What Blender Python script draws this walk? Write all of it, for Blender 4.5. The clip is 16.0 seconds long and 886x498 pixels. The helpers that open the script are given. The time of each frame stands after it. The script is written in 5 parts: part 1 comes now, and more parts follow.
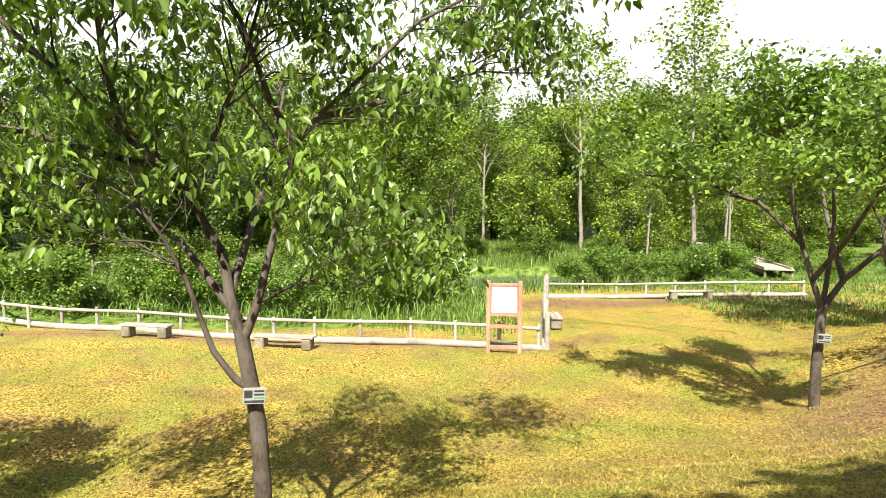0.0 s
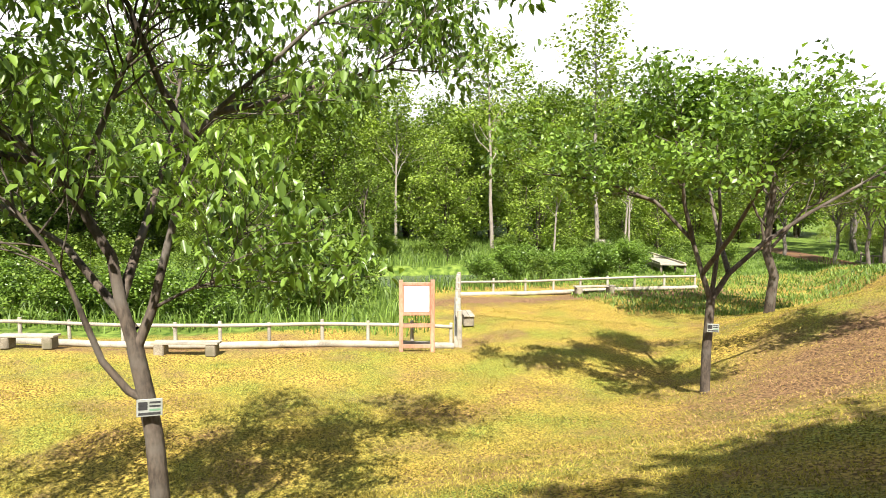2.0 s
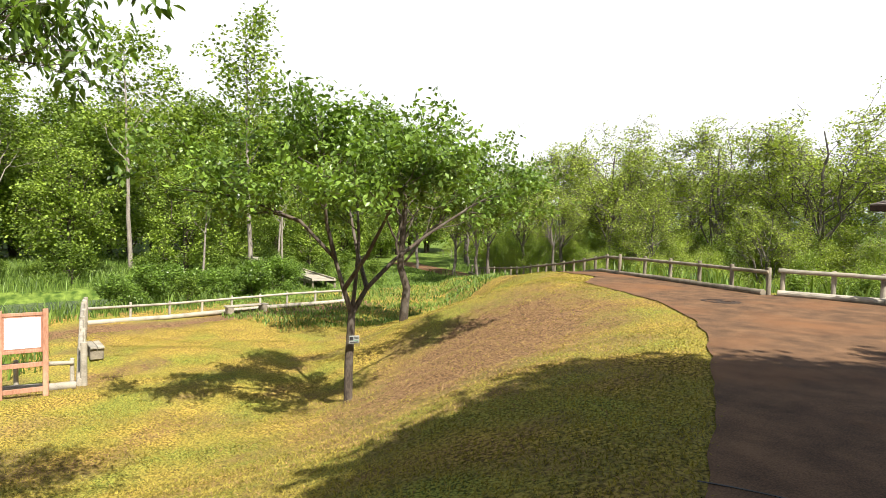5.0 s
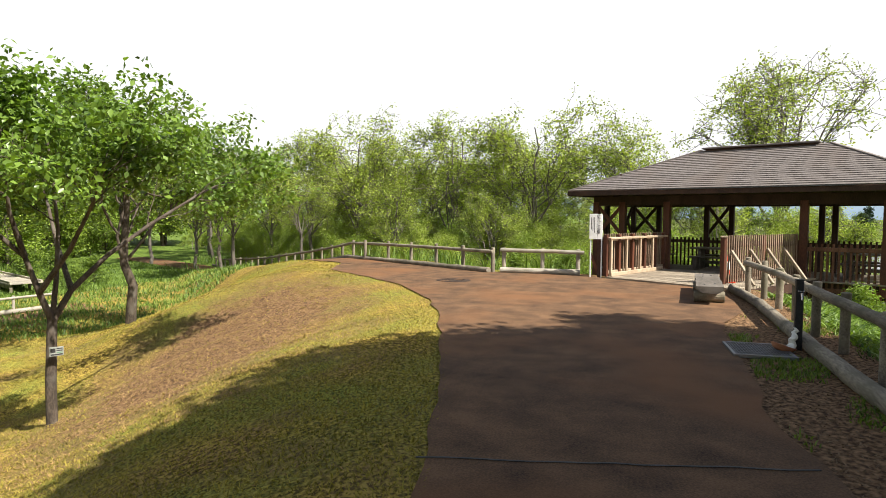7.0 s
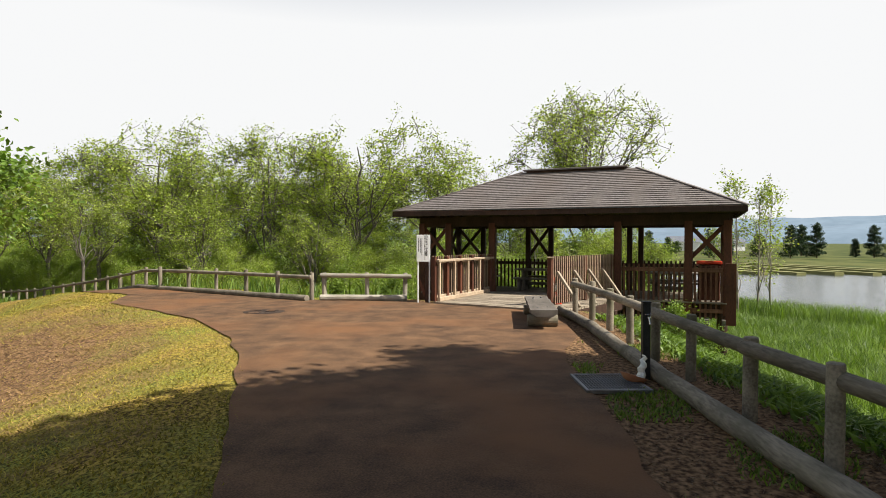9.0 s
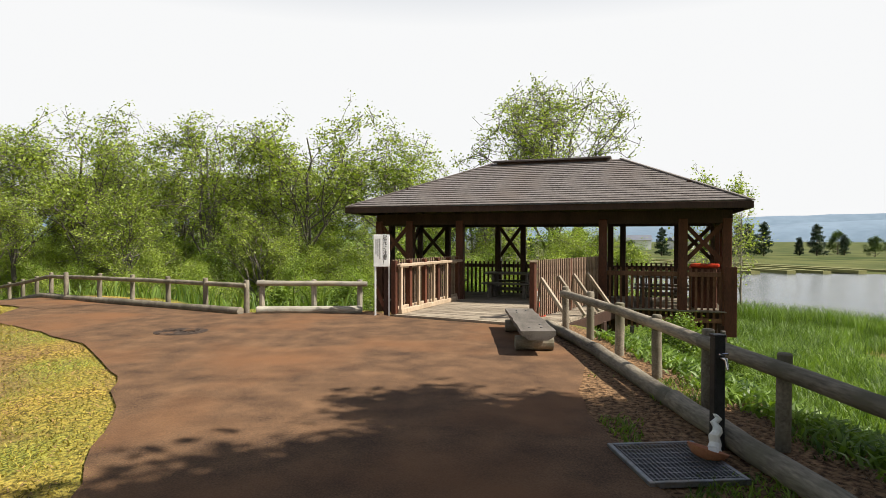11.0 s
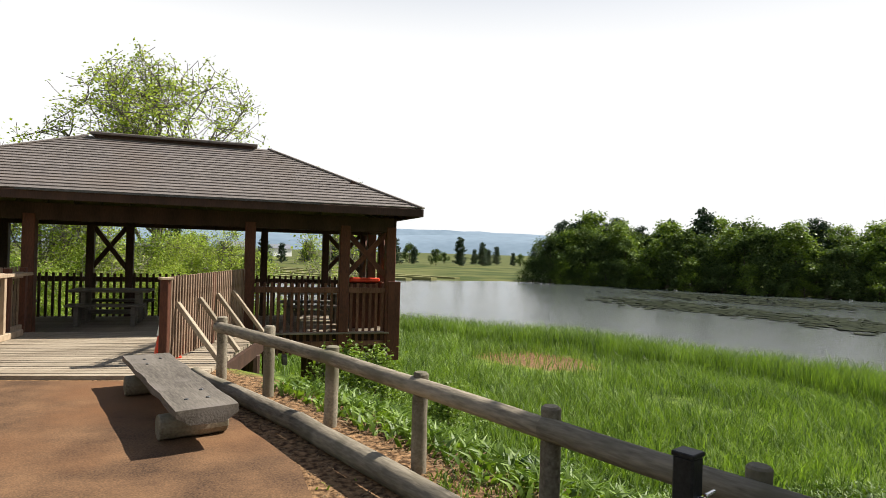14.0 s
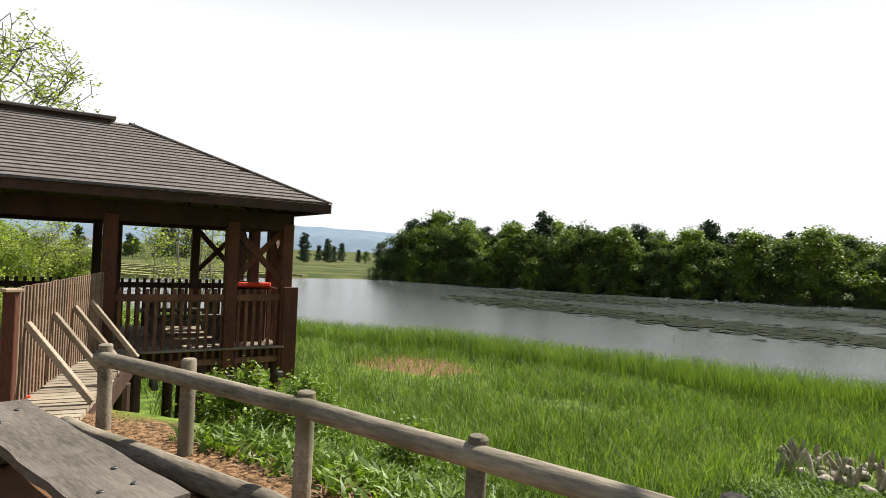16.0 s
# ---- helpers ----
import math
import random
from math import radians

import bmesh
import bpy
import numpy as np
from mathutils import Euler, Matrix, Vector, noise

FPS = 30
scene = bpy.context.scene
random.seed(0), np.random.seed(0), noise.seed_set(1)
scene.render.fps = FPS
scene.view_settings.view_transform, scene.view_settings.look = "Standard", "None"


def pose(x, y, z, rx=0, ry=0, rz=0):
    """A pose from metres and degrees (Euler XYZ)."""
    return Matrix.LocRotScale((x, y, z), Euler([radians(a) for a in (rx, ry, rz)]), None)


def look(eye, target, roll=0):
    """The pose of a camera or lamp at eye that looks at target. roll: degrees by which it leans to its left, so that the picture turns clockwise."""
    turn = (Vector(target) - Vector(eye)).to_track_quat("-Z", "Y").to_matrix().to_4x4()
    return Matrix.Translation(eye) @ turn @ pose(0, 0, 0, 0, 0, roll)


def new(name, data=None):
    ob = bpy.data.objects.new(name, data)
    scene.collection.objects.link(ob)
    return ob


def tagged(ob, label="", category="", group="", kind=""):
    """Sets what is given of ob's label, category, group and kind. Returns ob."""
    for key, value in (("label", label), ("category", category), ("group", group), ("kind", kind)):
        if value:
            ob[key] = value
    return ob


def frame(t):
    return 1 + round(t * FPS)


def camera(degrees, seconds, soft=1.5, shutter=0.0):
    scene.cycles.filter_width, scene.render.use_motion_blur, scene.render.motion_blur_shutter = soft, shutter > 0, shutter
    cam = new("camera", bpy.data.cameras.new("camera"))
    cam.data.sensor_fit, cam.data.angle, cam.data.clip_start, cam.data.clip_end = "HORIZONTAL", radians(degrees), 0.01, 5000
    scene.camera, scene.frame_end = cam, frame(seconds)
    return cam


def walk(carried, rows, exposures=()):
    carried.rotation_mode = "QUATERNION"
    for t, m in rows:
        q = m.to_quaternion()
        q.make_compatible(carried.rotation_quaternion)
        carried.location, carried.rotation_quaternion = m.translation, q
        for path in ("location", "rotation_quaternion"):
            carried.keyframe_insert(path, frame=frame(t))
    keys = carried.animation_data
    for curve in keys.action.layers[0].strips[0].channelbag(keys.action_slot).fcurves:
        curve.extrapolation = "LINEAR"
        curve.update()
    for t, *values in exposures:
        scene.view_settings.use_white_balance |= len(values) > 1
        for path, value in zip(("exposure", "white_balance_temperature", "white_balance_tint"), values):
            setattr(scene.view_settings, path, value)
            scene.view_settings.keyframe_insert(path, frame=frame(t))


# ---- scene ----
cam = camera(72.4, 16.0, soft=0.65)
PATH = [
    (0, (0.719, -0.438, 1.599), (1.372, 3.498, 1.298), 0.26),
    (0.5, (0.737, -0.468, 1.599), (1.530, 3.442, 1.302), -0.06),
    (1, (0.746, -0.472, 1.595), (1.705, 3.400, 1.301), -0.04),
    (1.5, (0.756, -0.448, 1.592), (1.851, 3.388, 1.285), 0.15),
    (2, (0.762, -0.399, 1.590), (1.971, 3.401, 1.288), 0.21),
    (2.5, (0.756, -0.370, 1.590), (2.147, 3.370, 1.316), 0.02),
    (3, (0.752, -0.365, 1.585), (2.467, 3.241, 1.359), 0.01),
    (3.5, (0.811, -0.401, 1.605), (2.928, 2.987, 1.407), 0.30),
    (4, (0.856, -0.472, 1.636), (3.335, 2.663, 1.464), 1.06),
    (6.5, (1.079, -0.471, 1.624), (4.731, 1.147, 1.405), 0.32),
    (7, (1.221, -0.593, 1.618), (5.030, 0.610, 1.399), 0.32),
    (7.5, (1.559, -0.565, 1.567), (5.468, 0.265, 1.392), 0.65),
    (8, (1.914, -0.485, 1.539), (5.881, 0.018, 1.422), 0.81),
    (8.5, (2.274, -0.420, 1.524), (6.266, -0.183, 1.462), 0.56),
    (9, (2.746, -0.384, 1.539), (6.745, -0.311, 1.486), 0.13),
    (11.5, (5.690, -0.161, 1.584), (9.678, -0.459, 1.526), 0.15),
    (12, (6.261, -0.145, 1.574), (10.239, -0.564, 1.520), 0.17),
    (12.5, (6.810, -0.152, 1.587), (10.752, -0.830, 1.541), 0.40),
    (13, (7.368, -0.146, 1.587), (11.194, -1.314, 1.570), 0.83),
    (13.5, (7.910, -0.217, 1.605), (11.467, -2.045, 1.602), 1.37),
    (14, (8.368, -0.280, 1.612), (11.431, -2.852, 1.632), 1.64),
    (14.5, (8.690, -0.335, 1.611), (11.226, -3.427, 1.662), 2.78),
    (15, (9.089, -0.281, 1.595), (11.251, -3.645, 1.665), 3.10),
    (15.5, (9.644, -0.333, 1.614), (11.789, -3.708, 1.684), 2.74),
    (16, (10.190, -0.270, 1.678), (12.488, -3.543, 1.714), 2.57),
]

walk(cam, [(t, look(eye, target, roll)) for t, eye, target, roll in PATH],
     exposures=[(0.0, 1.8), (3.0, 1.82), (4.2, 1.62), (6.3, 1.45), (7.5, 1.36), (9.0, 1.1), (12.0, 1.1), (13.5, 1.2), (16.0, 1.22)])

# ---- light ----
SHADOW = Vector((0.26, 0.82, -1.0))        # the way the sunlight travels, per metre of fall
sun_data = bpy.data.lights.new("sun", "SUN")
sun_data.energy, sun_data.angle, sun_data.color = 3.75, radians(0.55), (1.0, 0.95, 0.86)
sun = new("sun", sun_data)
sun.rotation_euler = SHADOW.to_track_quat("-Z", "Y").to_euler()
to_sun = -SHADOW.normalized()

world = bpy.data.worlds.new("sky")
scene.world = world
world.use_nodes = True
wt = world.node_tree
wn, wl = wt.nodes, wt.links
wn.clear()
sky = wn.new("ShaderNodeTexSky")
sky.sky_type, sky.sun_disc = "NISHITA", False
sky.sun_elevation = math.asin(to_sun.z)
sky.sun_rotation = math.atan2(to_sun.x, to_sun.y)
sky.air_density, sky.dust_density = 1.0, 1.5
coord = wn.new("ShaderNodeTexCoord")
stretch = wn.new("ShaderNodeMapping")
stretch.inputs["Scale"].default_value = (1.0, 1.0, 4.5)
wl.new(coord.outputs["Generated"], stretch.inputs["Vector"])
cloud = wn.new("ShaderNodeTexNoise")
cloud.inputs["Scale"].default_value, cloud.inputs["Detail"].default_value = 1.6, 7.0
cloud.inputs["Roughness"].default_value = 0.55
wl.new(stretch.outputs["Vector"], cloud.inputs["Vector"])
cover = wn.new("ShaderNodeValToRGB")
cover.color_ramp.elements[0].position, cover.color_ramp.elements[1].position = 0.14, 0.28
wl.new(cloud.outputs["Fac"], cover.inputs["Fac"])
mix = wn.new("ShaderNodeMix")
mix.data_type = "RGBA"
mix.inputs["B"].default_value = (8.75, 8.8, 8.85, 1)
height = wn.new("ShaderNodeSeparateXYZ")
wl.new(coord.outputs["Generated"], height.inputs["Vector"])
thin = wn.new("ShaderNodeMapRange")          # the cloud thins out towards the zenith
thin.inputs["From Min"].default_value, thin.inputs["From Max"].default_value = 0.33, 0.56
thin.inputs["To Min"].default_value, thin.inputs["To Max"].default_value = 1.0, 0.05
wl.new(height.outputs["Z"], thin.inputs["Value"])
veil = wn.new("ShaderNodeMath")
veil.operation = "MULTIPLY"
wl.new(cover.outputs["Color"], veil.inputs[0])
wl.new(thin.outputs["Result"], veil.inputs[1])
wl.new(veil.outputs[0], mix.inputs["Factor"])
wl.new(sky.outputs["Color"], mix.inputs["A"])
back = wn.new("ShaderNodeBackground")
back.inputs["Strength"].default_value = 0.05
wl.new(mix.outputs["Result"], back.inputs["Color"])
world_out = wn.new("ShaderNodeOutputWorld")
wl.new(back.outputs["Background"], world_out.inputs["Surface"])


# ---- materials ----
def material(name, dark, light, scale=6.0, rough=0.8, bump=0.3, fine=60.0, metal=0.0, stretch=(1, 1, 1), spots=None, spot_scale=1.2, per_piece=0.0, island=0.0, bump_size=0.01, spec=0.3, lo=0.36, hi=0.68):
    """Two colours mixed by coarse and fine noise, with a fine relief; spots adds worn or stained patches."""
    m = bpy.data.materials.new(name)
    m.use_nodes = True
    n, l = m.node_tree.nodes, m.node_tree.links
    bsdf = n["Principled BSDF"]
    bsdf.inputs["Roughness"].default_value, bsdf.inputs["Metallic"].default_value = rough, metal
    bsdf.inputs["Specular IOR Level"].default_value = spec
    tc = n.new("ShaderNodeTexCoord")
    mp = n.new("ShaderNodeMapping")
    mp.inputs["Scale"].default_value = stretch
    l.new(tc.outputs["Object"], mp.inputs["Vector"])
    a = n.new("ShaderNodeTexNoise")
    a.inputs["Scale"].default_value, a.inputs["Detail"].default_value = scale, 5.0
    b = n.new("ShaderNodeTexNoise")
    b.inputs["Scale"].default_value, b.inputs["Detail"].default_value = fine, 3.0
    l.new(mp.outputs["Vector"], a.inputs["Vector"])
    l.new(mp.outputs["Vector"], b.inputs["Vector"])
    add = n.new("ShaderNodeMath")
    add.operation = "MULTIPLY_ADD"
    add.inputs[1].default_value = 0.45
    l.new(b.outputs["Fac"], add.inputs[0])
    half = n.new("ShaderNodeMath")
    half.operation = "MULTIPLY"
    half.inputs[1].default_value = 0.6
    l.new(a.outputs["Fac"], half.inputs[0])
    l.new(half.outputs[0], add.inputs[2])
    ramp = n.new("ShaderNodeValToRGB")
    ramp.color_ramp.elements[0].position, ramp.color_ramp.elements[1].position = lo, hi
    ramp.color_ramp.elements[0].color, ramp.color_ramp.elements[1].color = (*dark, 1), (*light, 1)
    l.new(add.outputs[0], ramp.inputs["Fac"])
    colour = ramp.outputs["Color"]
    if spots:
        c = n.new("ShaderNodeTexNoise")
        c.inputs["Scale"].default_value, c.inputs["Detail"].default_value = spot_scale, 6.0
        l.new(tc.outputs["Object"], c.inputs["Vector"])
        r2 = n.new("ShaderNodeValToRGB")
        r2.color_ramp.elements[0].position, r2.color_ramp.elements[1].position = 0.50, 0.68
        l.new(c.outputs["Fac"], r2.inputs["Fac"])
        mx = n.new("ShaderNodeMix")
        mx.data_type = "RGBA"
        mx.inputs["B"].default_value = (*spots, 1)
        l.new(r2.outputs["Color"], mx.inputs["Factor"])
        l.new(colour, mx.inputs["A"])
        colour = mx.outputs["Result"]
    if per_piece or island:
        if island:
            src = n.new("ShaderNodeNewGeometry").outputs["Random Per Island"]
        else:
            src = n.new("ShaderNodeObjectInfo").outputs["Random"]
        k = n.new("ShaderNodeMapRange")
        k.inputs["To Min"].default_value, k.inputs["To Max"].default_value = 1 - (per_piece or island), 1 + (per_piece or island)
        l.new(src, k.inputs["Value"])
        hsv = n.new("ShaderNodeHueSaturation")
        l.new(k.outputs["Result"], hsv.inputs["Value"])
        l.new(colour, hsv.inputs["Color"])
        colour = hsv.outputs["Color"]
    l.new(colour, bsdf.inputs["Base Color"])
    if bump:
        bp = n.new("ShaderNodeBump")
        bp.inputs["Strength"].default_value, bp.inputs["Distance"].default_value = bump, bump_size
        l.new(add.outputs[0], bp.inputs["Height"])
        l.new(bp.outputs["Normal"], bsdf.inputs["Normal"])
    return m


def leafy(name, dark, light, glow=0.35, rough=0.5, spec=0.35):
    """Leaf material: colour by leaf, part of the light comes through."""
    m = bpy.data.materials.new(name)
    m.use_nodes = True
    n, l = m.node_tree.nodes, m.node_tree.links
    bsdf, out = n["Principled BSDF"], n["Material Output"]
    bsdf.inputs["Roughness"].default_value = rough
    bsdf.inputs["Specular IOR Level"].default_value = spec
    geo = n.new("ShaderNodeNewGeometry")
    tc = n.new("ShaderNodeTexCoord")
    cl = n.new("ShaderNodeTexNoise")
    cl.inputs["Scale"].default_value = 0.9
    l.new(tc.outputs["Object"], cl.inputs["Vector"])
    s = n.new("ShaderNodeMath")
    s.operation = "MULTIPLY_ADD"
    s.inputs[1].default_value = 0.6
    l.new(geo.outputs["Random Per Island"], s.inputs[0])
    h = n.new("ShaderNodeMath")
    h.operation = "MULTIPLY_ADD"
    h.inputs[1].default_value, h.inputs[2].default_value = 0.9, -0.25
    l.new(cl.outputs["Fac"], h.inputs[0])
    l.new(h.outputs[0], s.inputs[2])
    ramp = n.new("ShaderNodeValToRGB")
    ramp.color_ramp.elements[0].color, ramp.color_ramp.elements[1].color = (*dark, 1), (*light, 1)
    l.new(s.outputs[0], ramp.inputs["Fac"])
    l.new(ramp.outputs["Color"], bsdf.inputs["Base Color"])
    tr = n.new("ShaderNodeBsdfTranslucent")
    boost = n.new("ShaderNodeMix")
    boost.data_type, boost.blend_type = "RGBA", "MULTIPLY"
    boost.inputs["Factor"].default_value = 1.0
    boost.inputs["B"].default_value = (1.5, 1.6, 0.6, 1)
    l.new(ramp.outputs["Color"], boost.inputs["A"])
    l.new(boost.outputs["Result"], tr.inputs["Color"])
    mx = n.new("ShaderNodeMixShader")
    mx.inputs["Fac"].default_value = glow
    l.new(bsdf.outputs["BSDF"], mx.inputs[1])
    l.new(tr.outputs["BSDF"], mx.inputs[2])
    l.new(mx.outputs["Shader"], out.inputs["Surface"])
    return m


BARK = material("bark", (0.032, 0.025, 0.019), (0.125, 0.096, 0.072), 5, 0.9, 0.8, 40, stretch=(1, 1, 0.35), spots=(0.125, 0.108, 0.088), spot_scale=3)
BARK_PALE = material("pale_bark", (0.13, 0.11, 0.09), (0.34, 0.30, 0.25), 5, 0.9, 0.6, 40, stretch=(1, 1, 0.35))
BARK_GREY = material("grey_bark", (0.06, 0.05, 0.042), (0.19, 0.165, 0.14), 5, 0.9, 0.6, 40, stretch=(1, 1, 0.35))
LEAF_CHERRY = leafy("cherry_leaf", (0.012, 0.036, 0.005), (0.25, 0.38, 0.060), 0.32, 0.38, 0.55)
LEAF_WOOD = leafy("woodland_leaf", (0.016, 0.048, 0.005), (0.36, 0.47, 0.068), 0.28)
LEAF_SPRING = leafy("spring_leaf", (0.072, 0.118, 0.019), (0.44, 0.51, 0.100), 0.36)
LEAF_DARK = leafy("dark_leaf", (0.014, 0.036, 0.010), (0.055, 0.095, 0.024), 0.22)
# Darker woodland leaf: shade of the left wood is put into its colour.
LEAF_SHADE = leafy("shaded_wood_leaf", (0.008, 0.026, 0.004), (0.17, 0.26, 0.042), 0.26)
LEAF_FAR = leafy("far_leaf", (0.018, 0.042, 0.013), (0.125, 0.17, 0.055), 0.28, 0.75, 0.12)
LEAF_CEDAR = leafy("cedar_needles", (0.012, 0.028, 0.012), (0.030, 0.060, 0.022), 0.15)
LEAF_BUSH = leafy("bush_leaf", (0.014, 0.042, 0.005), (0.24, 0.33, 0.048), 0.30)
REED = leafy("reed_blade", (0.013, 0.042, 0.006), (0.25, 0.36, 0.070), 0.30)
HERB = leafy("herb_leaf", (0.020, 0.058, 0.007), (0.24, 0.35, 0.050), 0.30)
LAWN_BLADE = leafy("lawn_blade", (0.055, 0.052, 0.011), (0.50, 0.40, 0.085), 0.20, 0.7, 0.1)
THATCH = material("dry_thatch", (0.12, 0.070, 0.028), (0.43, 0.275, 0.115), 8, 0.9, 0.2, island=0.4)
STRAW = material("straw", (0.085, 0.052, 0.030), (0.26, 0.175, 0.095), 8, 0.9, 0.2, island=0.4)
LOG = material("weathered_log", (0.10, 0.085, 0.062), (0.32, 0.275, 0.205), 3, 0.85, 0.6, 45, stretch=(1, 1, 1), spots=(0.145, 0.13, 0.085), spot_scale=2.2, per_piece=0.18)
LOG_RAIL = material("weathered_rail_log", (0.095, 0.080, 0.058), (0.34, 0.29, 0.215), 5, 0.85, 0.8, 50, stretch=(0.18, 1, 1), spots=(0.135, 0.12, 0.08), spot_scale=2.2, per_piece=0.18)
LOG_PALE = material("bleached_log", (0.19, 0.17, 0.13), (0.42, 0.38, 0.31), 3, 0.85, 0.4, 45, spots=(0.36, 0.31, 0.23), spot_scale=2.2, per_piece=0.12)
BENCH_WOOD = material("grey_plank", (0.075, 0.064, 0.052), (0.215, 0.188, 0.155), 4, 0.85, 0.7, 60, stretch=(0.15, 1, 1), spots=(0.16, 0.14, 0.12), spot_scale=4, per_piece=0.1)
DECK_WOOD = material("deck_plank", (0.19, 0.15, 0.105), (0.37, 0.31, 0.23), 4, 0.85, 0.5, 60, stretch=(1, 0.2, 1), per_piece=0.16)
RAIL_WOOD = material("pale_rail_wood", (0.27, 0.195, 0.125), (0.50, 0.39, 0.275), 4, 0.8, 0.4, 50, stretch=(1, 1, 0.2), per_piece=0.12)
BROWN_WOOD = material("brown_picket_wood", (0.13, 0.085, 0.056), (0.31, 0.215, 0.145), 4, 0.8, 0.4, 50, stretch=(1, 1, 0.2), per_piece=0.2)
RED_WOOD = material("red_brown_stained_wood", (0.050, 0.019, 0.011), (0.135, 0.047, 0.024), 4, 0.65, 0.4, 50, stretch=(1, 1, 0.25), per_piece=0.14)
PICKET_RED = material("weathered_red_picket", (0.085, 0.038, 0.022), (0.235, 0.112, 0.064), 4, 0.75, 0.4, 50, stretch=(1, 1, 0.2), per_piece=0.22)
# Dark timber; under the roof and at the back its dark is painted shade.
DARK_WOOD = material("dark_and_shaded_stained_wood", (0.030, 0.016, 0.011), (0.075, 0.038, 0.025), 4, 0.7, 0.4, 50, stretch=(1, 1, 0.25), per_piece=0.14)
SHINGLE = material("roof_shingle", (0.105, 0.090, 0.082), (0.20, 0.175, 0.16), 9, 0.75, 0.6, 90, per_piece=0.10, spots=(0.15, 0.125, 0.11), spot_scale=0.8)
METAL_DARK = material("dark_metal", (0.05, 0.05, 0.05), (0.12, 0.12, 0.12), 12, 0.5, 0.2, 80, metal=0.7)
BLACK = material("black_plastic", (0.010, 0.010, 0.011), (0.03, 0.03, 0.03), 12, 0.5, 0.15, 80)
GALV = material("galvanised_steel", (0.15, 0.16, 0.17), (0.30, 0.31, 0.32), 12, 0.5, 0.2, 80, metal=0.8, spots=(0.22, 0.18, 0.14), spot_scale=5)
CHROME = material("tap_metal", (0.5, 0.5, 0.5), (0.7, 0.7, 0.7), 10, 0.25, 0.05, 60, metal=1.0)
CAST_IRON = material("cast_iron", (0.030, 0.022, 0.018), (0.085, 0.062, 0.048), 14, 0.95, 0.6, 60, spots=(0.16, 0.09, 0.05), spot_scale=4, spec=0.1)
CLAY = material("clay", (0.34, 0.13, 0.06), (0.52, 0.23, 0.12), 10, 0.8, 0.2, 60)
WHITE = material("white_board", (0.72, 0.72, 0.70), (0.84, 0.84, 0.82), 5, 0.55, 0.08, 60, spots=(0.64, 0.63, 0.60), spot_scale=3)
INK = material("black_ink", (0.02, 0.02, 0.02), (0.05, 0.05, 0.05), 10, 0.6, 0.0)
RED_PLASTIC = material("red_plastic", (0.55, 0.035, 0.012), (0.78, 0.075, 0.025), 8, 0.45, 0.1, 60)
CLOTH_WHITE = material("white_reflective", (0.70, 0.70, 0.62), (0.86, 0.86, 0.78), 8, 0.5, 0.1, 60)
STONE = material("pale_stone", (0.17, 0.14, 0.11), (0.46, 0.41, 0.33), 5, 0.9, 0.6, 40, per_piece=0.2)
CONCRETE = material("concrete", (0.34, 0.33, 0.30), (0.52, 0.50, 0.46), 4, 0.9, 0.4, 60)
BOARD_RED = material("red_stained_timber", (0.26, 0.115, 0.07), (0.50, 0.27, 0.18), 4, 0.8, 0.4, 50, stretch=(1, 1, 0.25), per_piece=0.1)
PAPER = material("sun_bleached_paper", (0.78, 0.78, 0.80), (0.88, 0.88, 0.90), 3, 0.6, 0.0, 50)
PLATE = material("label_plate", (0.22, 0.23, 0.20), (0.34, 0.35, 0.32), 8, 0.5, 0.05, 60)
GREEN_INK = material("green_print", (0.10, 0.20, 0.12), (0.16, 0.28, 0.18), 8, 0.6, 0.0)
PATH_MAT = material("brown_asphalt", (0.050, 0.029, 0.0175), (0.190, 0.106, 0.054), 2.2, 0.9, 1.0, 70, lo=0.36, hi=0.68, spots=(0.180, 0.086, 0.038), spot_scale=0.4, bump_size=0.006, spec=0.2)
HOUSE_WALL = material("house_wall", (0.6, 0.6, 0.58), (0.78, 0.78, 0.76), 2, 0.8, 0.1)
HOUSE_ROOF = material("house_roof", (0.10, 0.11, 0.13), (0.18, 0.19, 0.22), 2, 0.7, 0.2)
RICE = material("field_ridge", (0.14, 0.14, 0.05), (0.26, 0.25, 0.10), 0.06, 0.95, 0.2, 0.6)
# Distance haze is put into this blue; no air is modelled.
HILL = material("haze_blue_hill", (0.12, 0.17, 0.22), (0.17, 0.23, 0.29), 0.004, 1.0, 0.0, 0.03)


